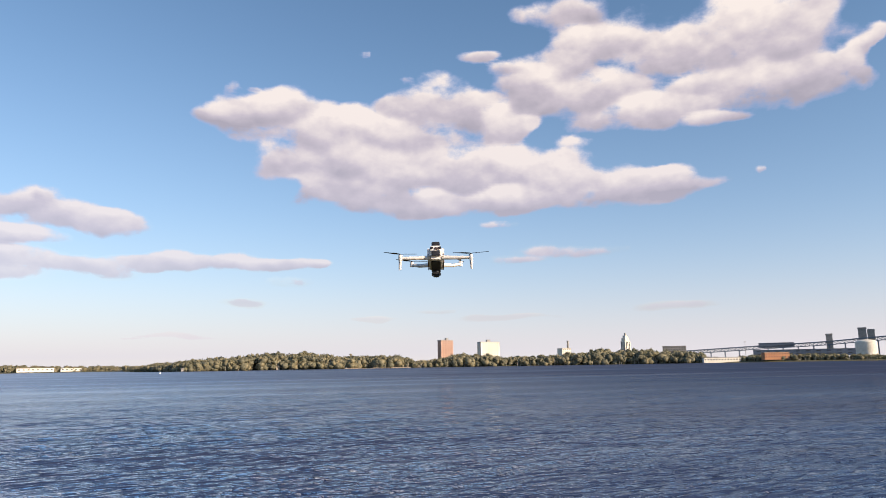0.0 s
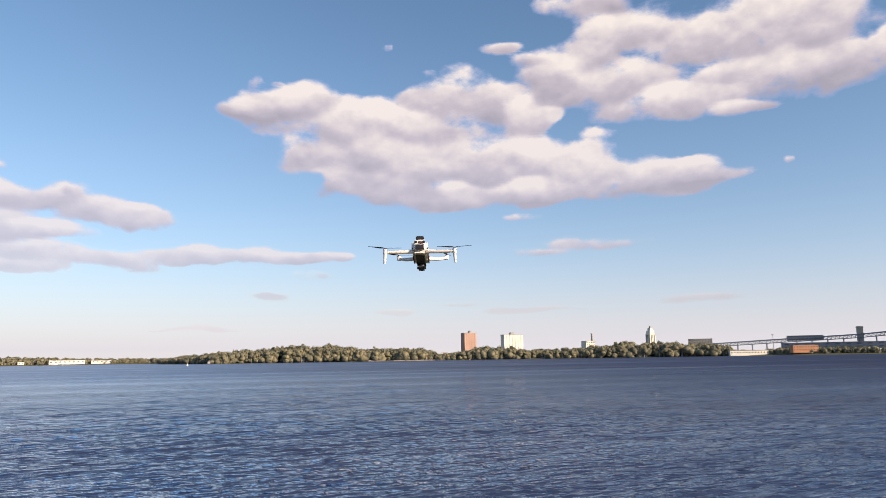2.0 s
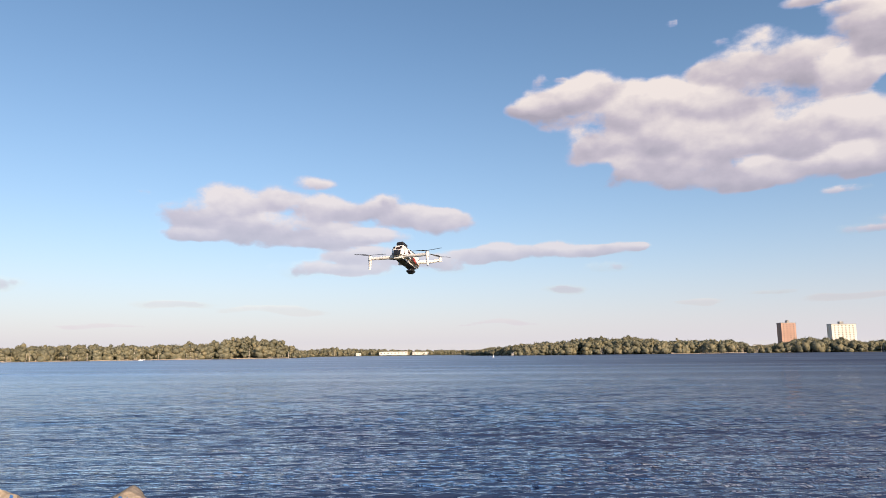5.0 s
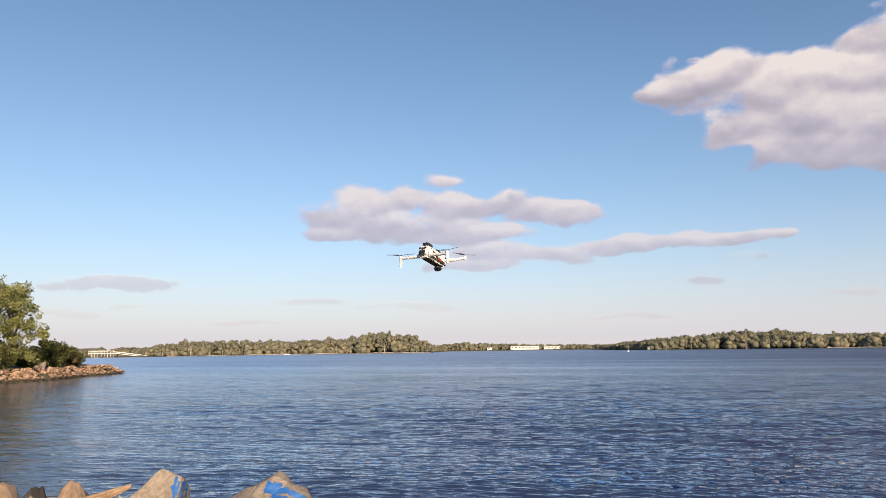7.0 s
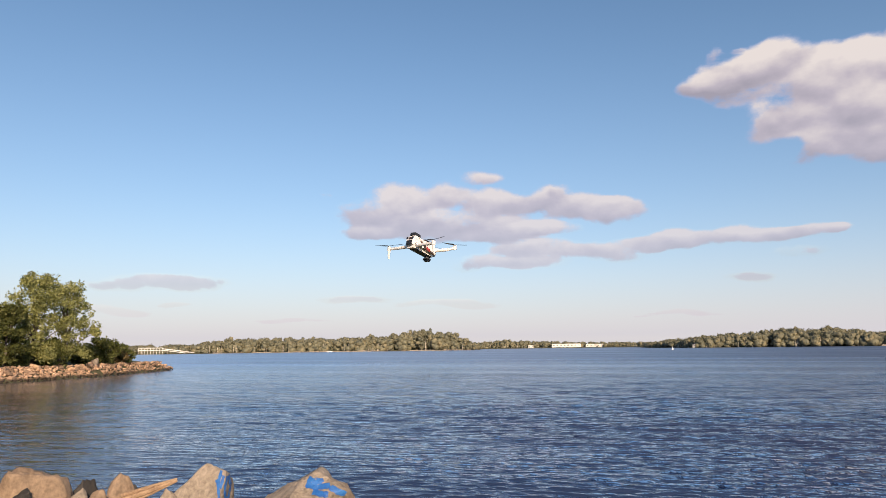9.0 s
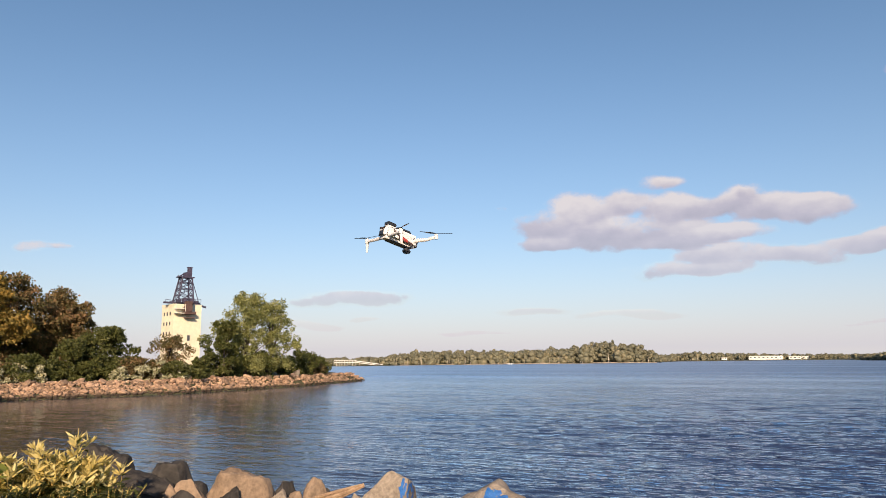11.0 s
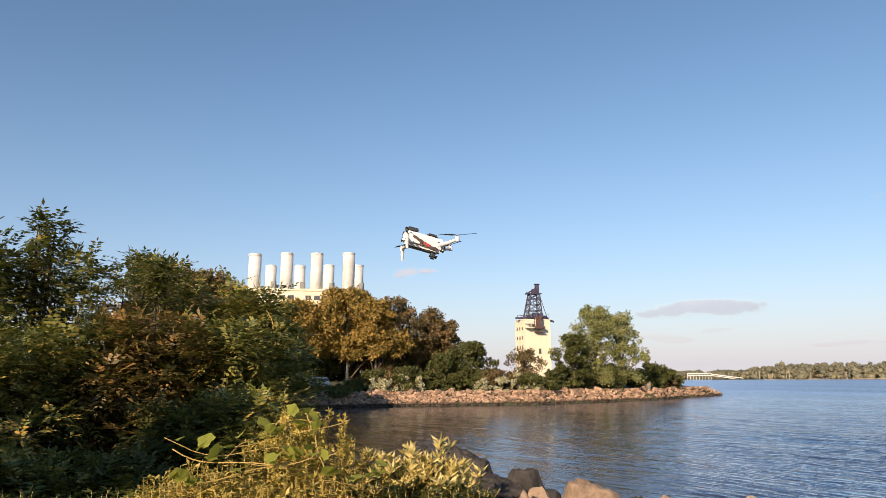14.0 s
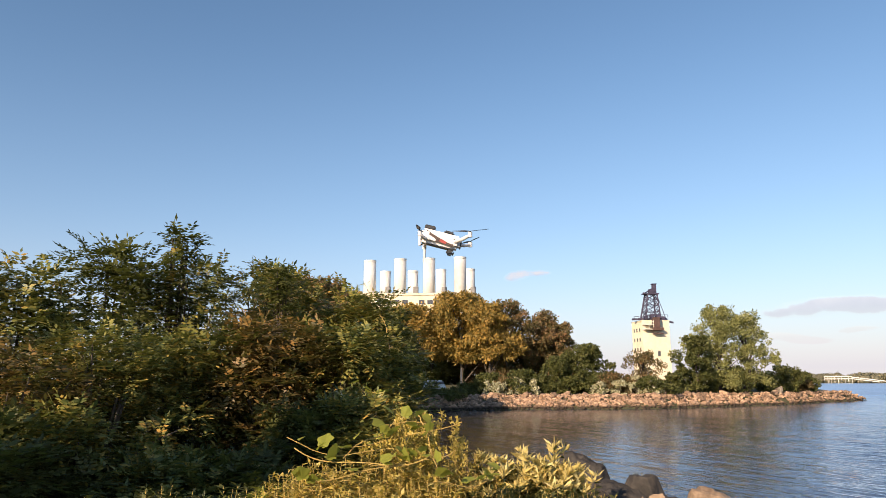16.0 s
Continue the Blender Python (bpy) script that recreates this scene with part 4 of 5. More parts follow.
for i in (-1, 1):
    for j in (-1, 1):
        rod(bm, leg_at(i, j, 0), leg_at(i, j, 1), 0.28, 0.24, 6)
levels = [0, 0.3, 0.56, 0.8, 1.0]
for k in range(4):
    a, b = levels[k], levels[k + 1]
    for (i0, j0), (i1, j1) in (((-1, -1), (1, -1)), ((1, -1), (1, 1)), ((1, 1), (-1, 1)), ((-1, 1), (-1, -1))):
        rod(bm, leg_at(i0, j0, a), leg_at(i1, j1, b), 0.11, sides=5)
        rod(bm, leg_at(i1, j1, a), leg_at(i0, j0, b), 0.11, sides=5)
        rod(bm, leg_at(i0, j0, b), leg_at(i1, j1, b), 0.13, sides=5)
part("lattice_mast", bm, IRON, hoist)
bm = bmesh.new()
box(bm, (-0.2, -2.0, H_T1 + 0.2), (5.6, 2.8, 0.4))
box(bm, (0.2, -2.0, H_T1 + 1.1), (1.9, 1.6, 1.6), bevel=0.1)
box(bm, (1.3, -2.0, H_T1 + 2.0), (1.3, 1.3, 3.4), bevel=0.08)
box(bm, (1.3, -2.0, H_T1 + 3.8), (1.7, 1.5, 0.3))
rod(bm, (-2.6, -2.0, H_T1 + 0.3), (1.0, -2.0, H_T1 + 2.4), 0.22, sides=6)
rod(bm, (-2.8, -2.0, H_T1 - 0.1), (-2.8, -2.0, H_T1 + 0.9), 0.14, sides=6)
part("hoist_head", bm, IRON, hoist)
bm = bmesh.new()
rod(bm, (1.5, -4.2, H_C + 1.0), (6.6, -4.6, H_C - 0.5), 0.35, sides=6)
rod(bm, (-6.4, -1.2, H_C + 0.9), (-6.4, -1.2, H_C + 2.0), 0.1, sides=5)
rod(bm, (-6.4, -1.2, H_C + 2.0), (-3.0, -1.2, H_C + 1.6), 0.1, sides=5)
for x, y, z, sx, sz in ((-3.4, -4.4, 1.3, 1.4, 1.2), (-1.2, -4.6, 1.6, 1.2, 1.8), (1.2, -4.5, 1.7, 1.8, 1.5), (3.0, -4.2, 1.2, 1.3, 1.0)):
    box(bm, (x, y, H_C + z), (sx, 1.3, sz), bevel=0.08)
for x in (-4.6, -2.4, 0.0, 2.4, 4.4):
    rod(bm, (x, -5.2, H_C + 0.9), (x, -5.2, H_C + 2.2), 0.07, sides=5)
rod(bm, (-4.6, -5.2, H_C + 2.2), (4.4, -5.2, H_C + 2.2), 0.07, sides=5)
rod(bm, (2.2, -2.0, H_T1), (4.2, -4.0, H_C + 1.0), 0.12, sides=5)
rod(bm, (-1.5, -2.0, H_T1), (-4.8, -3.0, H_C + 1.0), 0.09, sides=5)
part("boom", bm, IRON, hoist)
bm = bmesh.new()
box(bm, (-0.4, -6.0, H_C - 0.6), (2.2, 2.0, 3.6), bevel=0.1)
box(bm, (-0.2, -6.2, H_C - 2.9), (4.0, 2.6, 0.9), bevel=0.1)
box(bm, (0.1, -6.0, H_C - 4.4), (3.4, 1.6, 0.35))
part("hopper", bm, RUST, hoist, "rusty hopper and cab")

# ---- trees of the point and cove ----
def ground_z(az, d):
    return float(ground_height(np.array([float(az)]), np.array([float(d)]))[0])


def tree_at(name, az, el, d, spread, material, label, seed, **kw):
    z = ground_z(az, d) - 0.1
    return tree(name, at(az, d, z), rise(el, d) - z, spread * 1.3, material, label, seed, **kw)


tree_at("tree", 70.6, 5.45, 160, 6.4, LEAF_OLIVE, "tall pale olive tree on a stony point", 11, clumps=100, per=105, leaf=0.44, low=0.08, puff=0.74, forks=22)
tree_at("tree", 68.6, 5.0, 163, 5.4, LEAF_OLIVE, "pale olive tree leaning over the water", 12, clumps=70, per=95, leaf=0.44, low=0.15, puff=0.74, forks=18)
tree_at("tree", 72.2, 3.3, 152, 3.5, LEAF_GREEN, "dark green bushy tree on a stony point", 13, clumps=44, per=140, leaf=0.5, low=0.05)
tree_at("shrub", 66.3, 0.95, 177, 3.9, LEAF_GREEN, "low dark shrub at the point's end", 14, clumps=34, per=110, leaf=0.5, low=0.05)
tree_at("shrub", 64.9, 0.45, 184, 2.7, LEAF_GREEN, "low spreading shrub above the stones", 15, clumps=26, per=110, leaf=0.45, low=0.05)
tree_at("shrub", 69.6, 0.9, 162, 3.9, LEAF_GREEN, "low dark shrub under a tall tree", 16, clumps=30, per=110, leaf=0.45, low=0.05)
tree_at("tree", 76.2, 2.3, 150, 3.6, LEAF_RUST, "thin brownish half-bare tree before a tower", 17, clumps=30, per=80, leaf=0.4, low=0.35)
tree_at("shrub", 75.6, 0.2, 143, 3.4, LEAF_GREEN, "low green shrub above the stones", 18, clumps=30, per=110, leaf=0.42, low=0.05)
tree_at("shrub", 78.4, 0.5, 143, 3.8, LEAF_RUST, "low brownish shrub above the stones", 19, clumps=30, per=110, leaf=0.42, low=0.05)
tree_at("tree", 80.9, 2.7, 146, 5.0, LEAF_GREEN, "round dark green tree beside the cove", 20, clumps=54, per=150, leaf=0.48, low=0.06)
tree_at("tree", 82.9, 1.8, 142, 3.6, LEAF_GREEN, "smaller green tree beside the cove", 21, clumps=34, per=120, leaf=0.45, low=0.08)
tree_at("tree", 84.0, 5.5, 172, 6.4, LEAF_RUST, "tall dusky green and brown tree", 22, clumps=64, per=140, leaf=0.6, low=0.08)
tree_at("tree", 86.9, 6.3, 165, 7.2, LEAF_RUST, "tall tree with rust-red foliage", 23, clumps=64, per=140, leaf=0.6, low=0.1)
tree_at("tree", 90.6, 6.95, 165, 9.2, LEAF_AUTUMN, "broad tree in orange autumn foliage", 24, clumps=116, per=160, leaf=0.62, low=0.3)
tree_at("tree", 88.3, 6.2, 158, 5.6, LEAF_AUTUMN, "orange autumn tree among darker ones", 231, clumps=60, per=140, leaf=0.58, low=0.34)
tree_at("tree", 82.6, 4.5, 168, 4.2, LEAF_RUST, "dusky brown tree at the cove", 232, clumps=50, per=130, leaf=0.55, low=0.04)
tree_at("tree", 95.0, 6.0, 160, 7.6, LEAF_AUTUMN, "broad orange and brown autumn tree", 25, clumps=64, per=140, leaf=0.6, low=0.42)
tree_at("shrub", 85.8, 0.75, 138, 3.8, LEAF_GREEN, "dark shrub at the cove's edge", 26, clumps=28, per=110, leaf=0.42, low=0.05)
tree_at("shrub", 88.4, 0.5, 140, 4.2, LEAF_GREEN, "dark shrub at the cove's edge", 27, clumps=28, per=110, leaf=0.42, low=0.05)
tree_at("shrub", 91.2, -0.75, 132, 4.6, LEAF_GREEN, "dark shrub at the shaded cove", 28, clumps=28, per=110, leaf=0.42, low=0.05)
tree_at("shrub", 95.2, 0.2, 135, 4.6, LEAF_GREEN, "dark shrub under autumn trees", 29, clumps=28, per=110, leaf=0.42, low=0.05)
for i, (az, el) in enumerate(((65.2, 0.0), (67.4, 0.3), (71.6, 0.4), (73.9, 0.5), (77.0, 0.3), (79.8, 0.4), (82.0, 0.2), (84.2, 0.4), (87.0, 0.2), (90.0, -0.3), (96.2, -0.2))):
    tree_at("shrub", az, el, float(point_shore(az)) + 9.5, 2.4, LEAF_GREEN if i % 4 else LEAF_RUST, "low scrub rooted above the stones", 200 + i, clumps=24, per=110, leaf=0.42, low=0.03, group="scrub along the cove")
tree_at("tree", 91.2, 3.4, 178, 6.5, LEAF_GREEN, "dark green tree filling the gap under autumn trees", 218, clumps=50, per=120, leaf=0.6, low=0.02)
tree_at("tree", 93.0, 4.2, 172, 6.0, LEAF_GREEN, "dark green tree under autumn trees", 215, clumps=50, per=130, leaf=0.6, low=0.03)
tree_at("tree", 89.0, 3.6, 174, 6.0, LEAF_RUST, "dusky tree under autumn trees", 216, clumps=50, per=130, leaf=0.6, low=0.03)
tree_at("tree", 85.6, 3.2, 176, 6.0, LEAF_GREEN, "dark green tree behind the cove", 217, clumps=50, per=130, leaf=0.6, low=0.03)
for az, el, d, seed in ((94.6, 4.6, 186, 219), (92.2, 4.4, 190, 220), (96.4, 4.8, 182, 221), (90.0, 4.0, 188, 222)):
    tree_at("tree", az, el, d, 5.5, LEAF_GREEN, "dark green tree in shade behind the cove", seed, clumps=56, per=130, leaf=0.62, low=0.02)
tree_at("tree", 97.6, 5.6, 120, 6.0, LEAF_GREEN, "dark tree closing the cove", 30, clumps=50, per=130, leaf=0.5, low=0.05)

# an unseen tree added behind the camera to shade the undergrowth
tree("tree", (-0.6, -10.0, 3.4), 7.2, 1.15, LEAF_GREEN, "green tree added behind the camera for shade", 250, clumps=56, per=220, leaf=0.28, low=0.12)
# Mostly hidden behind the bank shrubs, added to throw shade over the cove.
for i, (az, d, el) in enumerate(((98.6, 108, 5.9), (102.0, 92, 8.2), (105.0, 94, 8.6), (97.4, 115, 5.6), (96.9, 121, 5.0), (99.8, 95, 6.6), (100.8, 90, 7.4), (98.4, 102, 5.6), (106.5, 104, 8.9), (104.4, 109, 8.4), (102.4, 112, 7.6))):
    tree_at("tree", az, el, d, 4.8, (LEAF_GREEN, LEAF_RUST, LEAF_RUST, LEAF_GREEN)[i % 4], "dusky tree added behind the bank shrubs to shade the cove", 260 + i, clumps=60, per=130, leaf=0.45, low=0.05)

for i, (az, el, d) in enumerate(((76.7, 0.3, 141), (75.4, 0.1, 142), (85.9, 0.5, 136), (87.3, -0.2, 134), (78.0, 0.0, 139), (84.7, 0.1, 136), (79.6, -0.1, 138), (88.4, 0.1, 134))):
    tree_at("shrub", az, el, d, 1.5, LEAF_CREAM, "shrub covered in cream autumn flowers", 270 + i, clumps=12, per=60, leaf=0.32, low=0.1)

# poles and a white van seen across the cove
for az, d, top in ((94.79, 138, 2.7), (90.63, 142, 1.0)):
    ob = thing("pole", at(az, d, ground_z(az, d)), "slim pale pole beside the cove", "pole", "poles by the cove")
    bm = bmesh.new()
    rod(bm, (0, 0, -0.1), (0, 0, rise(top, d) - ground_z(az, d)), 0.11, 0.08)
    part("shaft", bm, WHITEWALL, ob)
    bm = bmesh.new()
    rod(bm, (0, 0, -0.1), (0, 0, 0.2), 0.22, 0.2)
    part("base", bm, GREYWALL, ob)
VAN = (92.8, 141)
zv = ground_z(*VAN)
van = thing("van", at(*VAN, zv), "white van parked under trees", "vehicle")
van.rotation_euler = (0, 0, radians(92.8 + 8))
bm = bmesh.new()
box(bm, (0, 0, 1.35), (4.6, 1.9, 1.7), bevel=0.18)
for v in bm.verts:
    if v.co.z > 1.6 and v.co.x > 1.6:
        v.co.x -= 0.7
part("body", bm, WHITE_PAINT, van)
bm = bmesh.new()
box(bm, (0.2, -0.96, 1.75), (3.0, 0.05, 0.5), bevel=0.02)
part("side_window", bm, GLASS, van)
for x in (-1.4, 1.4):
    for y in (-0.85, 0.85):
        bm = bmesh.new()
        rod(bm, (x, y - 0.1, 0.34), (x, y + 0.1, 0.34), 0.34, sides=18)
        w = part("wheel", bm, TYRE, van)
        bm = bmesh.new()
        rod(bm, (x, y - 0.12, 0.34), (x, y + 0.12, 0.34), 0.18, sides=12)
        part("rim", bm, GREYWALL, w)

# ---- stones of the point's shore ----
def stone_mesh(seed, div=2, facets=9, rough=0.05, flat=1.0):
    """An angular stone about one metre across, cut by random planes."""
    rng = np.random.default_rng(seed)
    bm = bmesh.new()
    bmesh.ops.create_icosphere(bm, subdivisions=div, radius=0.62)
    cuts = [(Vector(u), 0.22 + 0.22 * rng.random()) for u in unit(rng, facets)]
    off = Vector(rng.random(3) * 20)
    for v in bm.verts:
        co = v.co.copy()
        for u, lim in cuts:
            k = co.dot(u) - lim
            if k > 0:
                co -= u * k * 0.98
        co += co.normalized() * rough * (noise.fractal(co * 2.2 + off, 0.9, 2.0, 4) * 0.6)
        v.co = Vector((co.x, co.y, co.z * flat))
    me = bpy.data.meshes.new("stone")
    bm.to_mesh(me)
    bm.free()
    return me


STONES = [stone_mesh(40 + i, 2, 12) for i in range(7)]
for me in STONES:
    me.materials.append(STONE)
shore = thing("stone_embankment", (0, 0, 0), "embankment of pale tan riprap stones along the cove", "embankment", kind="structure")
rng = np.random.default_rng(5)
for i in range(300):
    az = 62.0 + 32.0 * rng.random()
    up = rng.random()
    d = float(point_shore(az)) + 0.2 + up * 5.4
    z = ground_z(az, d)
    s = (0.5 + 0.62 * rng.random() ** 2) * (1.0 + 0.2 * up) * min(1.0, 0.45 + 0.14 * (az - 62.0))
    ob = new("stone", STONES[i % 7])
    ob.parent = shore
    ob.location = at(az, d, z + 0.12 * s)
    ob.rotation_euler = (rng.normal() * 0.35, rng.normal() * 0.35, rng.random() * 6.28)
    ob.scale = (s * 1.9, s * 1.3, s * 0.95)
V, F, base = [], [], 0
RUBBLE = [stone_mesh(60 + i, 1, 9) for i in range(7)]
for i in range(2600):
    az = 61.3 + 36.0 * rng.random()
    d = float(point_shore(az)) + 0.0 + rng.random() * 6.0
    s = 0.32 + 0.42 * rng.random()
    m = Matrix.LocRotScale(at(az, d, ground_z(az, d) + 0.05), Euler((rng.normal() * 0.4, rng.normal() * 0.4, rng.random() * 6.28)), Vector((s * 1.9, s * 1.3, s)))
    me = RUBBLE[i % 7]
    co = np.empty(len(me.vertices) * 3)
    me.vertices.foreach_get("co", co)
    co = co.reshape(-1, 3) @ np.array(m.to_3x3()).T + np.array(m.translation)
    fi = np.empty(len(me.polygons) * 3, dtype=np.int32)
    me.loops.foreach_get("vertex_index", fi)
    V.append(co)
    F.append(fi.reshape(-1, 3) + base)
    base += len(co)
rubble = part("rubble", mesh_np("rubble", np.concatenate(V), np.concatenate(F)), STONE, shore)
tagged(rubble, "small rubble between larger stones", kind="stuff")
# one upright stone on the point
ob = part("standing_stone", stone_mesh(77, 3, 8), BOULDER)
ob.location, ob.scale = at(66.6, 168.5, ground_z(66.6, 168.5) + 0.7), (1.4, 1.2, 2.6)
tagged(ob, "upright pale boulder among riprap on the point", "boulder")

# ---- boulders before the camera's bank ----
from mathutils.bvhtree import BVHTree
BANK_O = (0.29, 0.14)


def boulder(az, el, d, half, material, label, seed, skew=0.0, deep=0.8, name="boulder", flat=False):
    """A boulder whose top lies at elevation el and that spans half degrees to each side."""
    rng = np.random.default_rng(seed)
    zg = ground_z(az, d) - 0.35
    top = rise(el, d)
    h, w = top - zg, d * math.tan(radians(half)) * 2
    bm = bmesh.new()
    bmesh.ops.create_icosphere(bm, subdivisions=5, radius=0.62)
    cuts = [(Vector(u), 0.32 + 0.16 * rng.random()) for u in unit(rng, 11)]
    if flat:
        cuts.append((Vector((0.12, 0.0, 0.99)), 0.34))
    off = Vector(rng.random(3) * 30)
    for v in bm.verts:
        co = v.co.copy()
        for u, lim in cuts:
            k = co.dot(u) - lim
            if k > 0:
                co -= u * k * 0.985
        n = co.normalized()
        co += n * (0.035 * noise.fractal(co * 3.0 + off, 0.7, 2.0, 6) - 0.05 * max(0.0, 0.25 - abs(noise.noise(co * 3.4 + off))) - 0.012 * abs(noise.noise(Vector((co.x * 5, co.y * 5, co.z * 22)) + off)))
        v.co = co
    lo, hi = [min(v.co[i] for v in bm.verts) for i in range(3)], [max(v.co[i] for v in bm.verts) for i in range(3)]
    for v in bm.verts:
        u = [(v.co[i] - lo[i]) / (hi[i] - lo[i]) for i in range(3)]
        pinch = 1.0 - abs(skew) * 0.55 * u[2] ** 1.4
        v.co = Vector((((u[0] - 0.5) * pinch + skew * 0.30 * u[2]) * w * 1.3, (u[1] - 0.5) * w * deep, u[2] * h))
    ob = part(name, bm, material)
    ob.location = at(az, d, zg, BANK_O)
    ob.rotation_euler = (0, 0, radians(az))
    for f in ob.data.polygons:
        f.use_smooth = True
    tagged(ob, label, "boulder")
    return ob


def spray(rock, strokes, width):
    """Strokes of paint laid on a boulder's face towards the bank; points in shares of its width and height."""
    me = rock.data
    vs = [v.co.copy() for v in me.vertices]
    tree_b = BVHTree.FromPolygons(vs, [tuple(p.vertices) for p in me.polygons])
    w = max(v.x for v in vs) - min(v.x for v in vs)
    x0, h = min(v.x for v in vs), max(v.z for v in vs)
    bm = bmesh.new()
    for pts in strokes:
        fine = []
        for a, b in zip(pts, pts[1:]):
            for k in range(8):
                fine.append(Vector(a).lerp(Vector(b), k / 8))
        fine.append(Vector(pts[-1]))
        rows = []
        for i, p in enumerate(fine):
            t = (fine[min(i + 1, len(fine) - 1)] - fine[max(i - 1, 0)]).normalized()
            side = Vector((-t.y, t.x)) * width * 0.5 * (0.75 + 0.4 * noise.noise(Vector((p.x * 30, p.y * 30, 0))))
            row = []
            for q in (p - side, p, p + side):
                hit, nrm, _, _ = tree_b.ray_cast(Vector((x0 + q.x * w, -5, q.y * h)), Vector((0, 1, 0)))
                row.append(bm.verts.new(hit + nrm * 0.006) if hit else None)
            rows.append(row)
        for r, s in zip(rows, rows[1:]):
            for k in (0, 1):
                c = (r[k], r[k + 1], s[k + 1], s[k])
                if all(c):
                    bm.faces.new(c)
    part("spray_paint", bm, PAINT_BLUE, rock, "blue spray paint lettering strokes")


boulder(79.9, -5.5, 13.6, 1.7, BOULDER_DARK, "dark grey boulder behind weeds", 61, flat=True)
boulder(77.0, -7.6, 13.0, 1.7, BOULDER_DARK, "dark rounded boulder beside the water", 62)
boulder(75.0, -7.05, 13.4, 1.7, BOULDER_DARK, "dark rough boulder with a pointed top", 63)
boulder(73.8, -8.5, 12.6, 1.5, BOULDER_BROWN, "brown boulder half in shade", 64)
boulder(70.5, -7.9, 13.0, 2.1, BOULDER_BROWN, "flat-topped tan boulder catching the sun", 65, flat=True)
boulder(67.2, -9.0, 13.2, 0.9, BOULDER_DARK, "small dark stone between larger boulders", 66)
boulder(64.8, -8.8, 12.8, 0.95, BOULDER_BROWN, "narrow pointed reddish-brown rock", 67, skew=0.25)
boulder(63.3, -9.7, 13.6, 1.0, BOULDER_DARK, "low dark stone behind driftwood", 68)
painted = boulder(60.3, -8.5, 12.6, 2.6, BOULDER, "tan boulder with blue painted lettering", 69, skew=0.8)
spray(painted, [[(0.80, 0.93), (0.76, 0.80), (0.77, 0.66)], [(0.88, 0.86), (0.84, 0.76), (0.85, 0.64), (0.90, 0.62), (0.93, 0.74), (0.89, 0.86)], [(0.74, 0.84), (0.79, 0.76), (0.83, 0.88)]], 0.045)
painted2 = boulder(51.6, -9.35, 12.4, 3.3, BOULDER, "broad pale boulder with blue painted patches", 70, skew=0.15)
spray(painted2, [[(0.52, 0.90), (0.60, 0.86), (0.66, 0.88)], [(0.50, 0.84), (0.60, 0.80), (0.72, 0.82)], [(0.56, 0.76), (0.64, 0.73), (0.70, 0.72)], [(0.72, 0.80), (0.80, 0.74), (0.86, 0.71)]], 0.085)
rng = np.random.default_rng(9)
for i, az in enumerate(np.arange(67, 86, 3.3)):
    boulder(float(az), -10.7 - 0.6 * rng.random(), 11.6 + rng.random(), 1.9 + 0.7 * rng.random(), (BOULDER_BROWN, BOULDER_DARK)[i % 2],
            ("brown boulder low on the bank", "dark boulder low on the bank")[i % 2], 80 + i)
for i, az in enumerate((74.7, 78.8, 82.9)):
    boulder(az, -8.2 - 0.4 * rng.random(), 17.0 + rng.random(), 1.4, BOULDER_DARK, "dark boulder at the water's edge", 110 + i)

for i, (az, el, half) in enumerate(((82.0, -8.2, 1.2), (78.6, -8.8, 1.1), (76.0, -8.7, 1.3), (74.2, -9.2, 1.2), (71.6, -9.3, 1.2), (68.0, -9.6, 1.1), (66.0, -9.8, 1.0), (62.0, -10.1, 1.0))):
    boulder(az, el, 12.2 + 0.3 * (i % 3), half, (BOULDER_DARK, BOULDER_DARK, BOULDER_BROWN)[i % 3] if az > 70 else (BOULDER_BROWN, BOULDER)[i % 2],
            "small boulder wedged among larger ones", 140 + i)

# driftwood log between the boulders
ob = thing("driftwood_log", at(62.9, 12.6, rise(-10.3, 12.6), BANK_O), "split brown driftwood log wedged between boulders", "log")
u = heading(62.9 - 90)
for name, o, r in (("trunk", 0.0, 0.055), ("split_branch", 0.08, 0.035), ("split_branch", -0.07, 0.03)):
    bm = bmesh.new()
    a = -u * 0.42 + Vector((0, 0, -0.10 + o))
    m = Vector((0, 0, 0.02 + o * 0.8))
    b = u * 0.42 + Vector((0, 0, 0.16 + o * 0.3))
    rod(bm, a, m, r, r * 0.8, 9)
    rod(bm, m, b, r * 0.8, r * 0.4, 9)
    part(name, bm, DRIFTWOOD, ob)

# ---- tall shrubs on the bank ----
SHRUB_O = (0.38, 0.38)


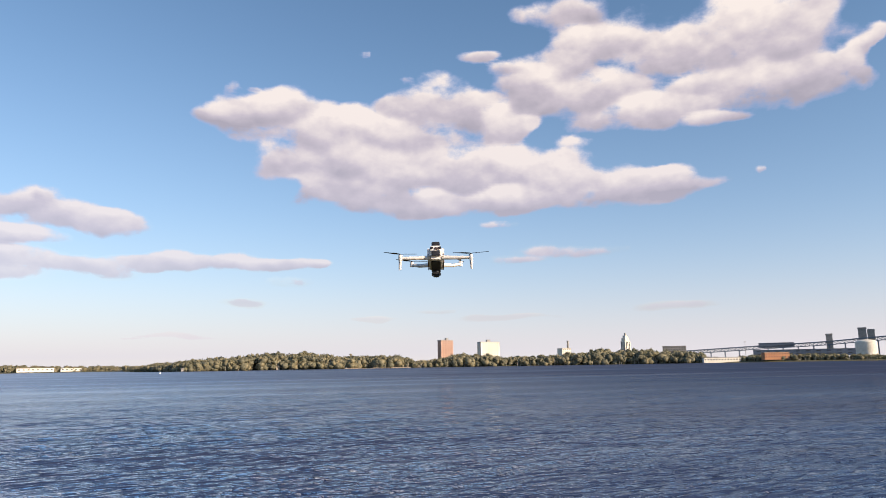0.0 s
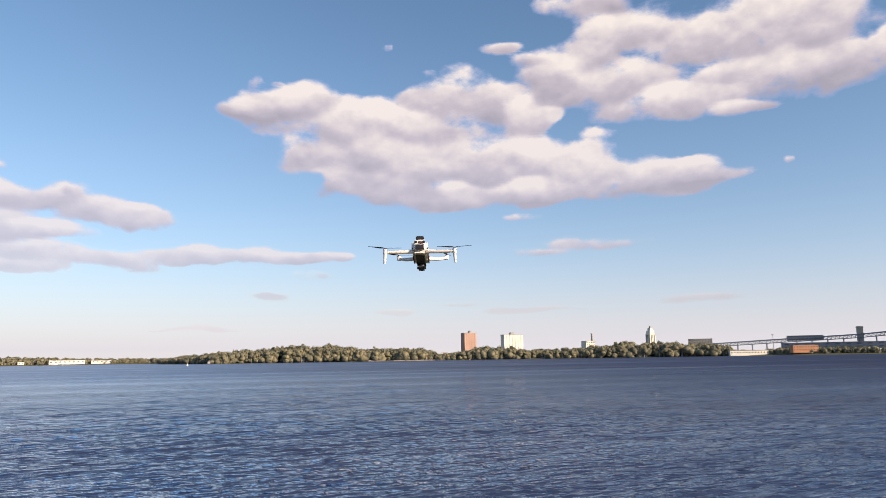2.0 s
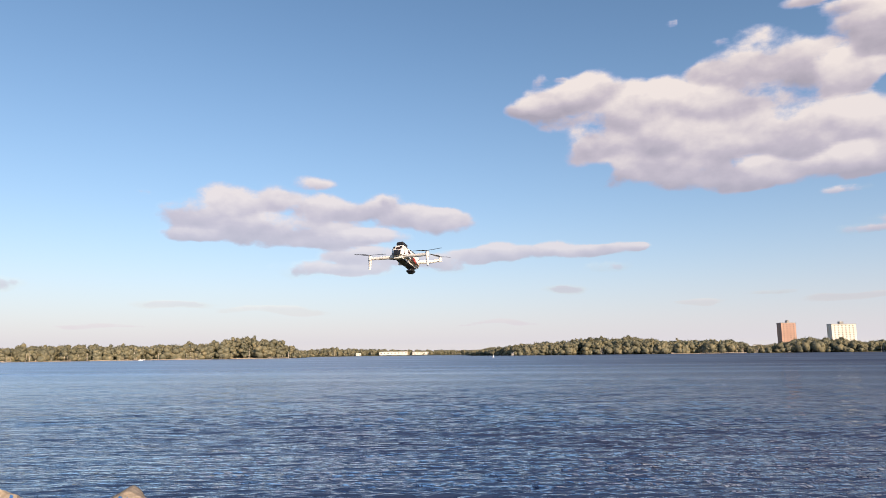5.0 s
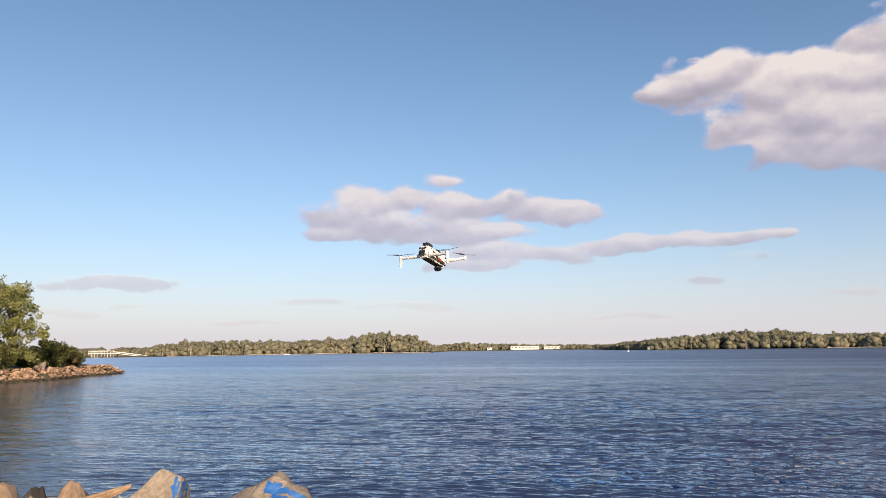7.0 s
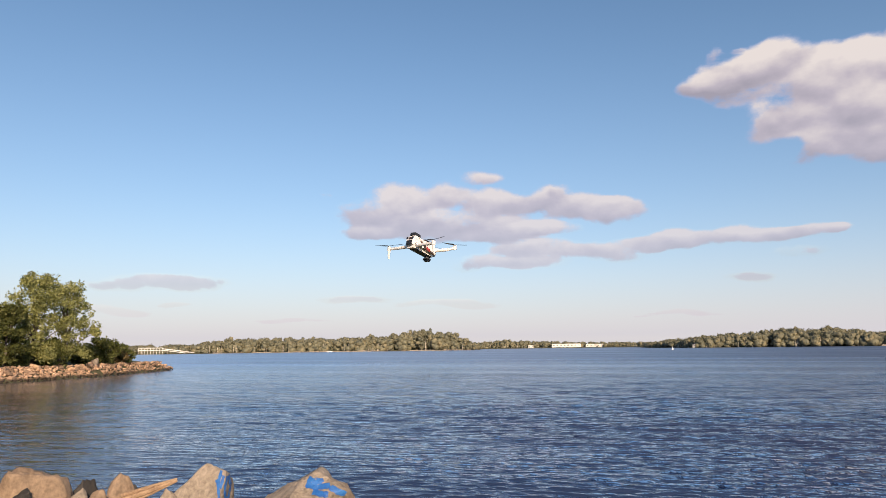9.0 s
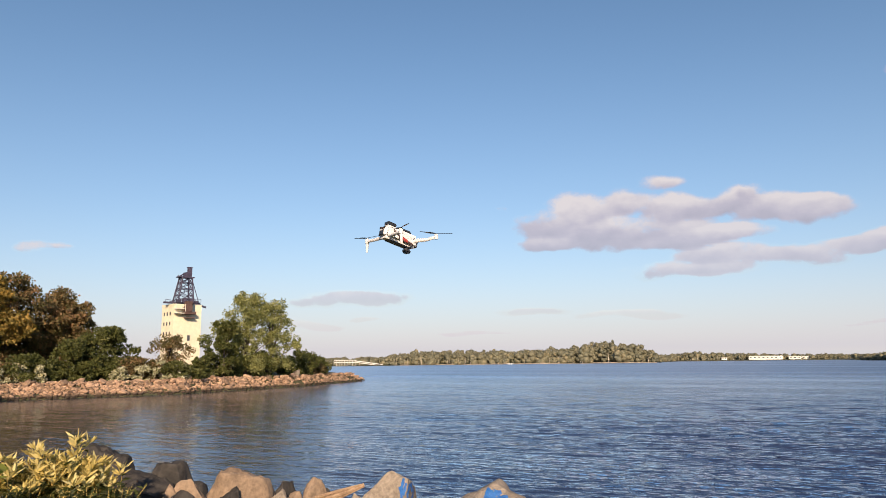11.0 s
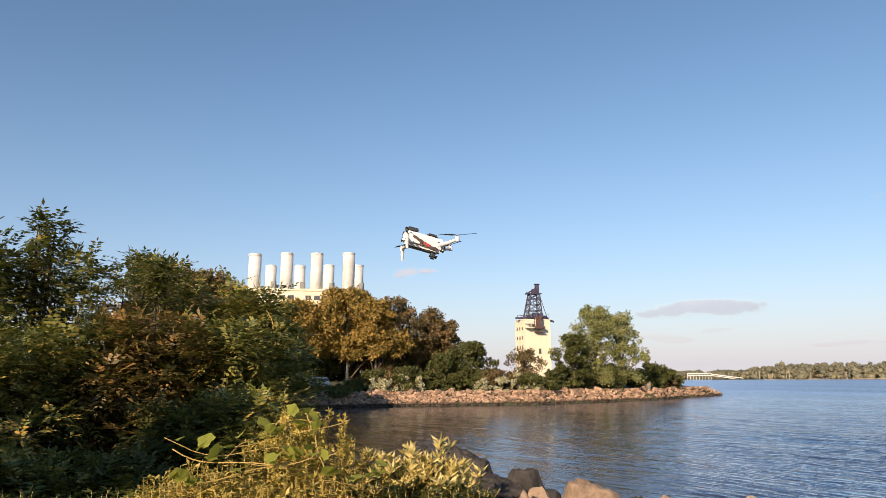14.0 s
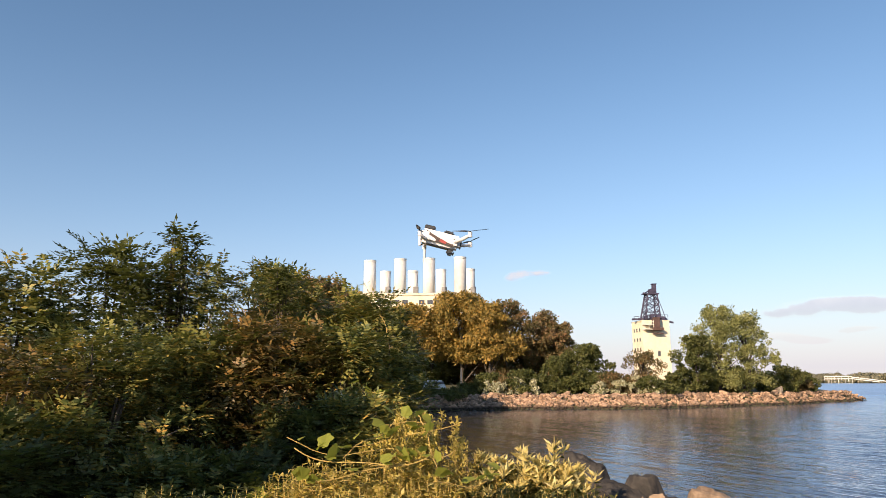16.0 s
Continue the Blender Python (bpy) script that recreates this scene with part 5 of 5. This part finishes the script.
def bank_shrub(az, el, d, spread, material, label, seed, clumps=70, per=185, leaf=0.17, low=0.04, droop=0.5, name="shrub"):
    rng = np.random.default_rng(seed)
    zg = ground_z(az, d) - 0.1 if az < 97 else 3.2
    h = rise(el, d) - zg
    ob = thing(name, at(az, d, zg, SHRUB_O), label, "shrub", "shrubs on the bank")
    cs, rs = [], []
    for i in range(clumps):
        t = low + (1 - low) * rng.random() ** 0.85
        wid = (1.0 - 0.62 * max(0.0, t - 0.35) ** 1.1 / 0.65)
        ang, rr = rng.random() * 6.283, rng.random() ** 0.5
        r = spread * (0.14 + 0.12 * rng.random())
        cs.append((math.cos(ang) * rr * spread * wid, math.sin(ang) * rr * spread * wid, min(t * h, h - r * 0.6)))
        rs.append(r)
    bm = bmesh.new()
    for i in range(16):
        c = Vector(cs[i])
        foot = Vector((c.x * 0.18, c.y * 0.18, 0))
        mid = foot.lerp(c, 0.55) + Vector((0, 0, h * 0.08))
        rod(bm, foot, mid, 0.05, 0.03, 6)
        rod(bm, mid, c, 0.03, 0.01, 6)
    part("stalk", bm, BARK, ob)
    # sprays of paired leaflets hanging from short twigs
    cs, rs = np.array(cs), np.array(rs)
    sprays = per * clumps // 9
    who = rng.integers(0, clumps, sprays)
    u = unit(rng, sprays)
    p0 = cs[who] + u * rs[who, None] * (0.4 + 0.7 * rng.random((sprays, 1)))
    ax = u * np.array([1, 1, 0.5]) + unit(rng, sprays) * 0.5 + np.array([0, 0, 0.15])
    ax /= np.linalg.norm(ax, axis=1, keepdims=True)
    ln = leaf * (1.6 + 1.6 * rng.random((sprays, 1)))
    P, A, N, L = [], [], [], []
    side = np.cross(ax, np.array([0, 0, 1.0]))
    side /= np.linalg.norm(side, axis=1, keepdims=True) + 1e-9
    for k in range(9):
        t = (k // 2 + 0.6) / 5
        s = 0.0 if k == 8 else (1.0 if k % 2 else -1.0)
        P.append(p0 + ax * ln * t + np.array([0, 0, -1.0]) * ln * t * t * droop * 0.5)
        A.append(side * s * 1.0 + ax * (0.5 if k < 8 else 1.0) + np.array([0, 0, -0.35 * droop]) + unit(rng, sprays) * 0.15)
        N.append(np.cross(side, ax) + unit(rng, sprays) * 0.35)
        L.append(leaf * (0.7 + 0.5 * rng.random(sprays)))
    P, A, N, L = (np.concatenate(x) for x in (P, A, N, L))
    part("foliage", mesh_np("foliage", *blades(P, A, N, L, L * 0.38)), material, ob)
    return ob


bank_shrub(98.2, 6.3, 19.5, 1.9, LEAF_SHRUB, "tall dark green shrub beside the cove", 31)
bank_shrub(96.6, 3.6, 18.0, 1.3, LEAF_SHRUB, "dark leafy shrub overhung with vines", 43, clumps=50)
bank_shrub(102.5, 7.4, 21, 2.5, LEAF_SHRUB, "tall shrub turning brown at the top", 32)
bank_shrub(107.5, 9.3, 20, 2.4, LEAF_SHRUB, "tall dense green shrub on the bank", 33)
bank_shrub(113.3, 8.6, 18.5, 2.3, LEAF_SHRUB, "tallest shrub with feathery compound leaves", 34)
bank_shrub(113.5, 11.2, 18.3, 0.55, LEAF_GREEN, "slender leafy shoot above the shrubs", 44, clumps=26, per=70, low=0.6)
bank_shrub(105.3, 9.3, 18.6, 0.5, LEAF_GREEN, "thin leafy shoot above the shrubs", 45, clumps=20, per=50, low=0.7)
bank_shrub(118.4, 9.5, 18, 2.1, LEAF_GREEN, "feathery green shrub on the bank", 35)
bank_shrub(124.0, 7.9, 17, 2.1, LEAF_SHRUB, "dark green shrub on the bank", 36)
bank_shrub(130.0, 8.5, 17, 2.4, LEAF_SHRUB, "dense shrub at the edge of the bank", 37)
bank_shrub(100.5, 3.4, 16.5, 1.7, LEAF_SHRUB, "leafy shrub with hanging dark leaves", 38)
bank_shrub(106.0, 4.2, 16, 1.9, LEAF_DYING, "shrub with orange-brown dying leaves", 39)
bank_shrub(112.0, 3.0, 15.5, 1.8, LEAF_SHRUB, "dark shrub in the shade", 40)
bank_shrub(118.5, 3.2, 14, 1.8, LEAF_SHRUB, "olive shrub with fine drooping sprays", 41, leaf=0.12)
bank_shrub(124.5, 2.2, 13, 1.7, LEAF_DYING, "olive shrub with feathery sprays", 42, leaf=0.12)

for i, (az, el, d) in enumerate(((99.0, -2.0, 14.0), (103.0, -2.8, 13.5), (119.5, -2.8, 12.0), (124.0, -3.0, 11.5), (129.0, -3.0, 11.5), (124.0, -5.0, 10.8), (129.0, -5.0, 10.8), (109.0, -6.3, 12.2), (113.5, -6.4, 12.0))):
    bank_shrub(az, el, d, 1.25, (LEAF_SHRUB, LEAF_GREEN)[i % 2], "low dark undergrowth below taller shrubs", 300 + i, clumps=40, per=200, leaf=0.14)

# ---- weeds, flowers and vines in the foreground ----


def weeds(az, el, d, spread, stems, material, label, seed, leaf=0.115, plume=None, name="weed_clump", narrow=0.36, base=None):
    """A clump of upright stems with lance-shaped leaves, and plumes where it flowers."""
    rng = np.random.default_rng(seed)
    zg = ground_z(min(az, 96), d) - 0.05 if base is None else base
    h = rise(el, d) - zg
    ob = thing(name, at(az, d, zg, SHRUB_O), label, "weeds", "weeds on the bank")
    bm = bmesh.new()
    P, A, N, L = [], [], [], []
    Q, QA, QN, QL = [], [], [], []
    for i in range(int(stems * 1.25)):
        ang, rr = rng.random() * 6.283, rng.random() ** 0.5
        foot = np.array([math.cos(ang) * rr * spread * 0.7, math.sin(ang) * rr * spread * 0.7, 0])
        tip = foot * 1.35 + np.array([rng.normal() * 0.08, rng.normal() * 0.08, h * (0.72 + 0.28 * rng.random()) * (1 - 0.25 * rr * rr)])
        bend = rng.normal(size=3) * np.array([0.05, 0.05, 0.0])
        mid = (foot + tip) / 2 + bend
        rod(bm, foot, mid, 0.008, 0.006, 4)
        rod(bm, mid, tip, 0.006, 0.003, 4)
        k = int(34 + 26 * rng.random())
        t = 0.15 + 0.85 * rng.random((k, 1))
        p = foot * (1 - t) ** 2 + 2 * mid * t * (1 - t) + tip * t * t
        out = unit(rng, k) * np.array([1, 1, 0.25])
        P.append(p)
        A.append(out + np.array([0, 0, 0.25]))
        N.append(np.array([0, 0, 1.0]) + unit(rng, k) * 0.5)
        L.append(leaf * (0.7 + 0.7 * rng.random(k)) * (1.15 - 0.5 * t[:, 0]))
        if plume:
            if plume[0] is LEAF_PALE:
                # a star of slender upright fingers at the tip
                for j in range(2):
                    m = 10
                    root = tip + np.array([rng.normal() * 0.05, rng.normal() * 0.05, -0.06 * j])
                    Q.append(np.repeat(root[None], m, 0))
                    QA.append(unit(rng, m) * np.array([1.0, 1.0, 0.5]) + np.array([0, 0, 0.75]))
                    QN.append(unit(rng, m))
                    QL.append(plume[1] * (0.5 + 0.35 * rng.random(m)))
            else:
                for j in range(3):
                    axis = np.array([rng.normal() * 0.35, rng.normal() * 0.35, 0.95])
                    axis /= np.linalg.norm(axis)
                    m = 18
                    s = rng.random((m, 1))
                    Q.append(tip + axis * s * plume[1])
                    QA.append(axis * 0.8 + unit(rng, m) * 0.8)
                    QN.append(unit(rng, m))
                    QL.append(plume[1] * 0.26 * (0.7 + 0.6 * rng.random(m)))
    part("stalk", bm, STRAW, ob)
    P, A, N, L = (np.concatenate(x) for x in (P, A, N, L))
    part("foliage", mesh_np("foliage", *blades(P, A, N, L, L * narrow)), material, ob)
    if plume:
        Q, QA, QN, QL = (np.concatenate(x) for x in (Q, QA, QN, QL))
        part("blossom", mesh_np("blossom", *blades(Q, QA, QN, QL, QL * (0.25 if plume[0] is LEAF_PALE else 0.4))), plume[0], ob)
    return ob


GOLD = (LEAF_GOLD, 0.20)
PALE = (LEAF_PALE, 0.22)
weeds(94.8, -2.5, 10.4, 0.42, 26, LEAF_GOLD, "tall golden weed with slender plumes", 51, plume=GOLD)
weeds(92.6, -3.2, 10.4, 0.5, 34, LEAF_GOLD, "golden-green weed clump in the sun", 52, plume=GOLD)
weeds(95.6, -4.0, 10.0, 0.55, 36, LEAF_GOLD, "golden-green weed clump in the sun", 53, plume=GOLD)
weeds(90.4, -4.8, 10.2, 0.5, 34, LEAF_GOLD, "yellow-green weed clump on the bank", 54)
weeds(98.6, -5.3, 9.8, 0.6, 40, LEAF_GOLD, "dry golden weeds tangled with vines", 55)
weeds(101.8, -5.7, 9.6, 0.6, 40, LEAF_GOLD, "dry golden weeds tangled with vines", 56)
weeds(93.0, -6.0, 9.4, 0.7, 44, LEAF_GOLD, "sunlit yellow weeds low on the bank", 57)
weeds(97.5, -7.2, 9.0, 0.7, 44, LEAF_GOLD, "sunlit yellow weeds low on the bank", 58)
weeds(88.2, -5.9, 10.4, 0.45, 26, LEAF_GREEN, "weed with pale flower spikes above dark leaves", 59, plume=PALE, leaf=0.14)
weeds(85.6, -5.6, 10.6, 0.42, 24, LEAF_GREEN, "weed with pale flower spikes above dark leaves", 60, plume=PALE, leaf=0.14)
weeds(83.3, -5.1, 10.6, 0.32, 22, LEAF_GREEN, "bushy weed crowned with pale yellow spikes", 61, plume=(LEAF_PALE, 0.24), leaf=0.14)
weeds(81.8, -6.5, 10.7, 0.28, 18, LEAF_GREEN, "weed with cream flower spikes at the rocks", 62, plume=PALE, leaf=0.14)
weeds(84.6, -5.9, 10.3, 0.3, 20, LEAF_GREEN, "weed with cream flower spikes above dark leaves", 69, plume=PALE, leaf=0.14)
weeds(86.5, -7.6, 9.6, 0.7, 40, LEAF_GREEN, "dark weeds below pale flowers", 63, leaf=0.14)
weeds(82.0, -8.0, 10.0, 0.5, 34, LEAF_GREEN, "dark weeds between flowers and boulders", 64, leaf=0.14)
weeds(101.0, -6.4, 9.0, 0.6, 40, LEAF_GOLD, "dry golden weeds tangled with vines", 501)
weeds(104.4, -6.9, 8.9, 0.6, 36, LEAF_GOLD, "yellowing weeds beside shaded scrub", 502)
weeds(98.5, -8.2, 8.4, 0.7, 44, LEAF_GOLD, "sunlit yellow weeds low on the bank", 503)
weeds(105.2, -7.6, 9.4, 0.6, 30, LEAF_VINE, "green weeds in half shade", 65, leaf=0.14, base=3.0)
weeds(109.0, -7.6, 9.2, 0.6, 26, LEAF_GREEN, "dark green weeds in shade", 66, leaf=0.15, base=3.0)
weeds(114.0, -7.3, 9.4, 0.6, 24, LEAF_GREEN, "dark green weeds in shade", 67, leaf=0.15, base=3.0)
weeds(119.0, -7.6, 9.2, 0.6, 24, LEAF_GREEN, "dark green weeds in shade", 68, leaf=0.15, base=3.0)


def lobed_leaf():
    bm = bmesh.new()
    rim = []
    for i in range(18):
        a = -math.pi / 2 + 0.25 + (2 * math.pi - 0.5) * i / 17
        r = 0.5 * (0.82 + 0.11 * math.cos((a - math.pi / 2) * 5) + 0.10 * math.sin(a))
        rim.append(bm.verts.new((math.cos(a) * r, math.sin(a) * r + 0.3, 0.10 * abs(math.cos(a)) - 0.12 * r)))
    c = bm.verts.new((0, 0.0, 0.02))
    for a, b in zip(rim, rim[1:]):
        bm.faces.new((c, a, b))
    me = bpy.data.meshes.new("leaf")
    bm.to_mesh(me)
    bm.free()
    me.materials.append(LEAF_VINE)
    return me


LOBED = lobed_leaf()


def vine(start, end, sag, leaves, label, seed, size=0.22, radius=0.006):
    """A trailing stem with broad lobed leaves; its ends as azimuth, elevation and distance."""
    rng = np.random.default_rng(seed)
    p, q = (at(a, d, rise(e, d), SHRUB_O) for a, e, d in (start, end))
    ob = thing("grape_vine", p, label, "vine")
    bm = bmesh.new()
    pts = []
    for i in range(13):
        t = i / 12
        pts.append((q - p) * t + Vector((rng.normal() * 0.008, rng.normal() * 0.008, -4 * sag * t * (1 - t) + 0.04 * math.sin(t * 7 + seed))))
    for a, b in zip(pts, pts[1:]):
        rod(bm, a, b, radius, radius * 0.9, 6)
    part("stem", bm, STRAW, ob)
    for i in range(leaves):
        leaf = new("leaf", LOBED)
        leaf.parent = ob
        c = pts[int(rng.integers(1, 12))]
        leaf.location = c + Vector((rng.normal() * 0.05, rng.normal() * 0.05, 0.04 + rng.random() * 0.08))
        leaf.rotation_euler = (0.5 + rng.normal() * 0.4, rng.normal() * 0.4, rng.random() * 6.28)
        s = size * (0.6 + 0.7 * rng.random())
        leaf.scale = (s, s, s)


vine((104.5, -4.7, 9.6), (96.0, -5.6, 9.5), 0.10, 5, "dry yellow vine stem sagging over weeds", 71)
vine((98.0, -6.4, 9.0), (91.0, -5.4, 9.4), 0.12, 7, "green vine with broad lobed leaves", 702)
for i, (a, b) in enumerate((((103.8, -5.2, 9.3), (95.0, -6.4, 9.1)), ((102.0, -7.6, 8.7), (93.0, -5.8, 9.2)), ((100.0, -6.0, 9.0), (96.0, -3.4, 9.7)), ((94.0, -3.0, 9.8), (92.4, -7.5, 9.0)))):
    vine(a, b, 0.14 - 0.06 * i, 4, "dry straw-coloured vine stem looping over weeds", 720 + i, radius=0.008)
vine((101.0, -5.0, 9.7), (90.5, -3.2, 9.9), 0.12, 6, "green vine with broad lobed leaves", 73)
vine((96.8, -3.4, 10.0), (92.0, -3.2, 10.0), 0.05, 4, "green vine with broad lobed leaves", 74)
vine((99.6, -0.2, 15.0), (97.0, -1.4, 15.2), 0.10, 6, "bright vine leaves on a dark shrub", 75, size=0.27)
vine((93.0, -8.2, 8.8), (87.5, -7.6, 9.2), 0.05, 9, "green vine with broad lobed leaves", 76)
vine((104.0, -8.0, 8.9), (99.5, -8.0, 8.8), 0.05, 6, "green vine with yellowing leaves", 77)
vine((97.4, 5.2, 17.0), (96.6, 2.4, 16.6), -0.25, 0, "pale bare vine hanging from a shrub", 78, radius=0.009)

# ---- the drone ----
U = 0.4 / 1222.8                      # the drone's own unit of length; makes a miniature 0.4 m from the camera
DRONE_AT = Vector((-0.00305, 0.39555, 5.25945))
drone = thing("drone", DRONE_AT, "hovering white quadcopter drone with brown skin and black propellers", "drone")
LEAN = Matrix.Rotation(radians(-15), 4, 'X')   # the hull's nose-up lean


def hull(b):
    b.transform(LEAN)
    return b


def dbox(centre, size, bevel=0.0, turn=None):
    b = bmesh.new()
    box(b, Vector(centre) * U, [s * U for s in size], turn, bevel * U)
    return hull(b)


def drod(b, p, q, r0, r1=None, sides=14):
    rod(b, Vector(p) * U, Vector(q) * U, r0 * U, None if r1 is None else r1 * U, sides)


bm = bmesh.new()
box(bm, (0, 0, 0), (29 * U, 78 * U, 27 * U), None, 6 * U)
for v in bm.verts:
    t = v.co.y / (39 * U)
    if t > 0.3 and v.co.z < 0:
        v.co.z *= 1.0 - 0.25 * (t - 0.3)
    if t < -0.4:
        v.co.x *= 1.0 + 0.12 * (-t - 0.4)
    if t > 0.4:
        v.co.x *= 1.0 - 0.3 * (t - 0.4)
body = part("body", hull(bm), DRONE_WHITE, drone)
part("front_panel", dbox((0, -38.6, -3.5), (17, 2.5, 11), 1), DRONE_BLACK, body, "black front panel")
part("nose_plate", dbox((2, -39.4, 5), (9, 2.5, 5), 1), DRONE_BROWN, body, "brown plate on the nose")
part("belly_plate", dbox((0, 2, -13.6), (17, 54, 2.4), 1), DRONE_BLACK, body, "black belly plate")
for s in (-1, 1):
    for y, z, ln, wd, tilt in ((-14, 2, 30, 6.0, 20), (10, -6.5, 34, 4.5, 4), (-29, -5, 10, 6, 30)):
        part("side_band", dbox((s * 14.0, y, z), (1.6, ln, wd), 0.5, Matrix.Rotation(radians(-tilt), 4, 'X')), DRONE_BROWN, body, "dark brown diagonal band")
    part("side_mark", dbox((s * 14.8, 7, -4.5), (1.2, 13, 5.5), 0.5, Matrix.Rotation(radians(-16), 4, 'X')), DRONE_RED, body, "red mark on the flank")
    part("front_sensor", dbox((s * 7.5, -39, 6.5), (5, 3, 5), 1), DRONE_BLACK, body, "black front sensor")
    part("arm_screw", dbox((s * 13.5, 28, 4), (3, 6, 4), 1), DRONE_BLACK, body, "dark arm hinge")
part("battery_box", dbox((0, -24, 17.5), (15, 20, 8), 1.5), DRONE_BLACK, drone, "black box strapped on top")
part("strobe_box", dbox((0, 13, 16.5), (11, 20, 6.5), 2.5), DRONE_BLACK, drone, "small black box on the back")
part("tail_panel", dbox((0, 39, -1), (15, 3, 14), 1), DRONE_BLACK, body, "dark tail vents")
bm = bmesh.new()
drod(bm, (0, 22, -13), (0, 22, -18), 5.5, 5.0)
gimbal = part("gimbal_mount", hull(bm), DRONE_BLACK, drone)
part("gimbal_camera", dbox((0, 23, -20), (17, 13, 9), 3), DRONE_BLACK, gimbal)
bm = bmesh.new()
drod(bm, (0, 29, -20), (0, 31.0, -20.5), 3.4, 3.2)
part("lens", hull(bm), LENS, gimbal)


def blade_pair(parent, hub, angle, length):
    """Two thin twisted blades on a hub."""
    for k in (0, 1):
        a = radians(angle + 180 * k)
        d, n = Vector((math.cos(a), math.sin(a), 0.06)), Vector((-math.sin(a), math.cos(a), 0))
        b = bmesh.new()
        prev = None
        for t, w in ((0.06, 1.6), (0.3, 3.4), (0.6, 2.9), (0.85, 2.2), (1.0, 1.0)):
            c, tw = Vector(hub) + d * length * t, 0.35 * (1 - t)
            up = Vector((0, 0, 1))
            ring = [b.verts.new((c + n * w * s + up * (s * w * tw + h)) * U) for s, h in ((-1, 0), (0, 0.5), (1, 0), (0, -0.5))]
            if prev:
                for j in range(4):
                    b.faces.new((prev[j], prev[(j + 1) % 4], ring[(j + 1) % 4], ring[j]))
            else:
                b.faces.new(ring)
            prev = ring
        b.faces.new(prev[::-1])
        part("propeller_blade", b, DRONE_BLACK, parent)


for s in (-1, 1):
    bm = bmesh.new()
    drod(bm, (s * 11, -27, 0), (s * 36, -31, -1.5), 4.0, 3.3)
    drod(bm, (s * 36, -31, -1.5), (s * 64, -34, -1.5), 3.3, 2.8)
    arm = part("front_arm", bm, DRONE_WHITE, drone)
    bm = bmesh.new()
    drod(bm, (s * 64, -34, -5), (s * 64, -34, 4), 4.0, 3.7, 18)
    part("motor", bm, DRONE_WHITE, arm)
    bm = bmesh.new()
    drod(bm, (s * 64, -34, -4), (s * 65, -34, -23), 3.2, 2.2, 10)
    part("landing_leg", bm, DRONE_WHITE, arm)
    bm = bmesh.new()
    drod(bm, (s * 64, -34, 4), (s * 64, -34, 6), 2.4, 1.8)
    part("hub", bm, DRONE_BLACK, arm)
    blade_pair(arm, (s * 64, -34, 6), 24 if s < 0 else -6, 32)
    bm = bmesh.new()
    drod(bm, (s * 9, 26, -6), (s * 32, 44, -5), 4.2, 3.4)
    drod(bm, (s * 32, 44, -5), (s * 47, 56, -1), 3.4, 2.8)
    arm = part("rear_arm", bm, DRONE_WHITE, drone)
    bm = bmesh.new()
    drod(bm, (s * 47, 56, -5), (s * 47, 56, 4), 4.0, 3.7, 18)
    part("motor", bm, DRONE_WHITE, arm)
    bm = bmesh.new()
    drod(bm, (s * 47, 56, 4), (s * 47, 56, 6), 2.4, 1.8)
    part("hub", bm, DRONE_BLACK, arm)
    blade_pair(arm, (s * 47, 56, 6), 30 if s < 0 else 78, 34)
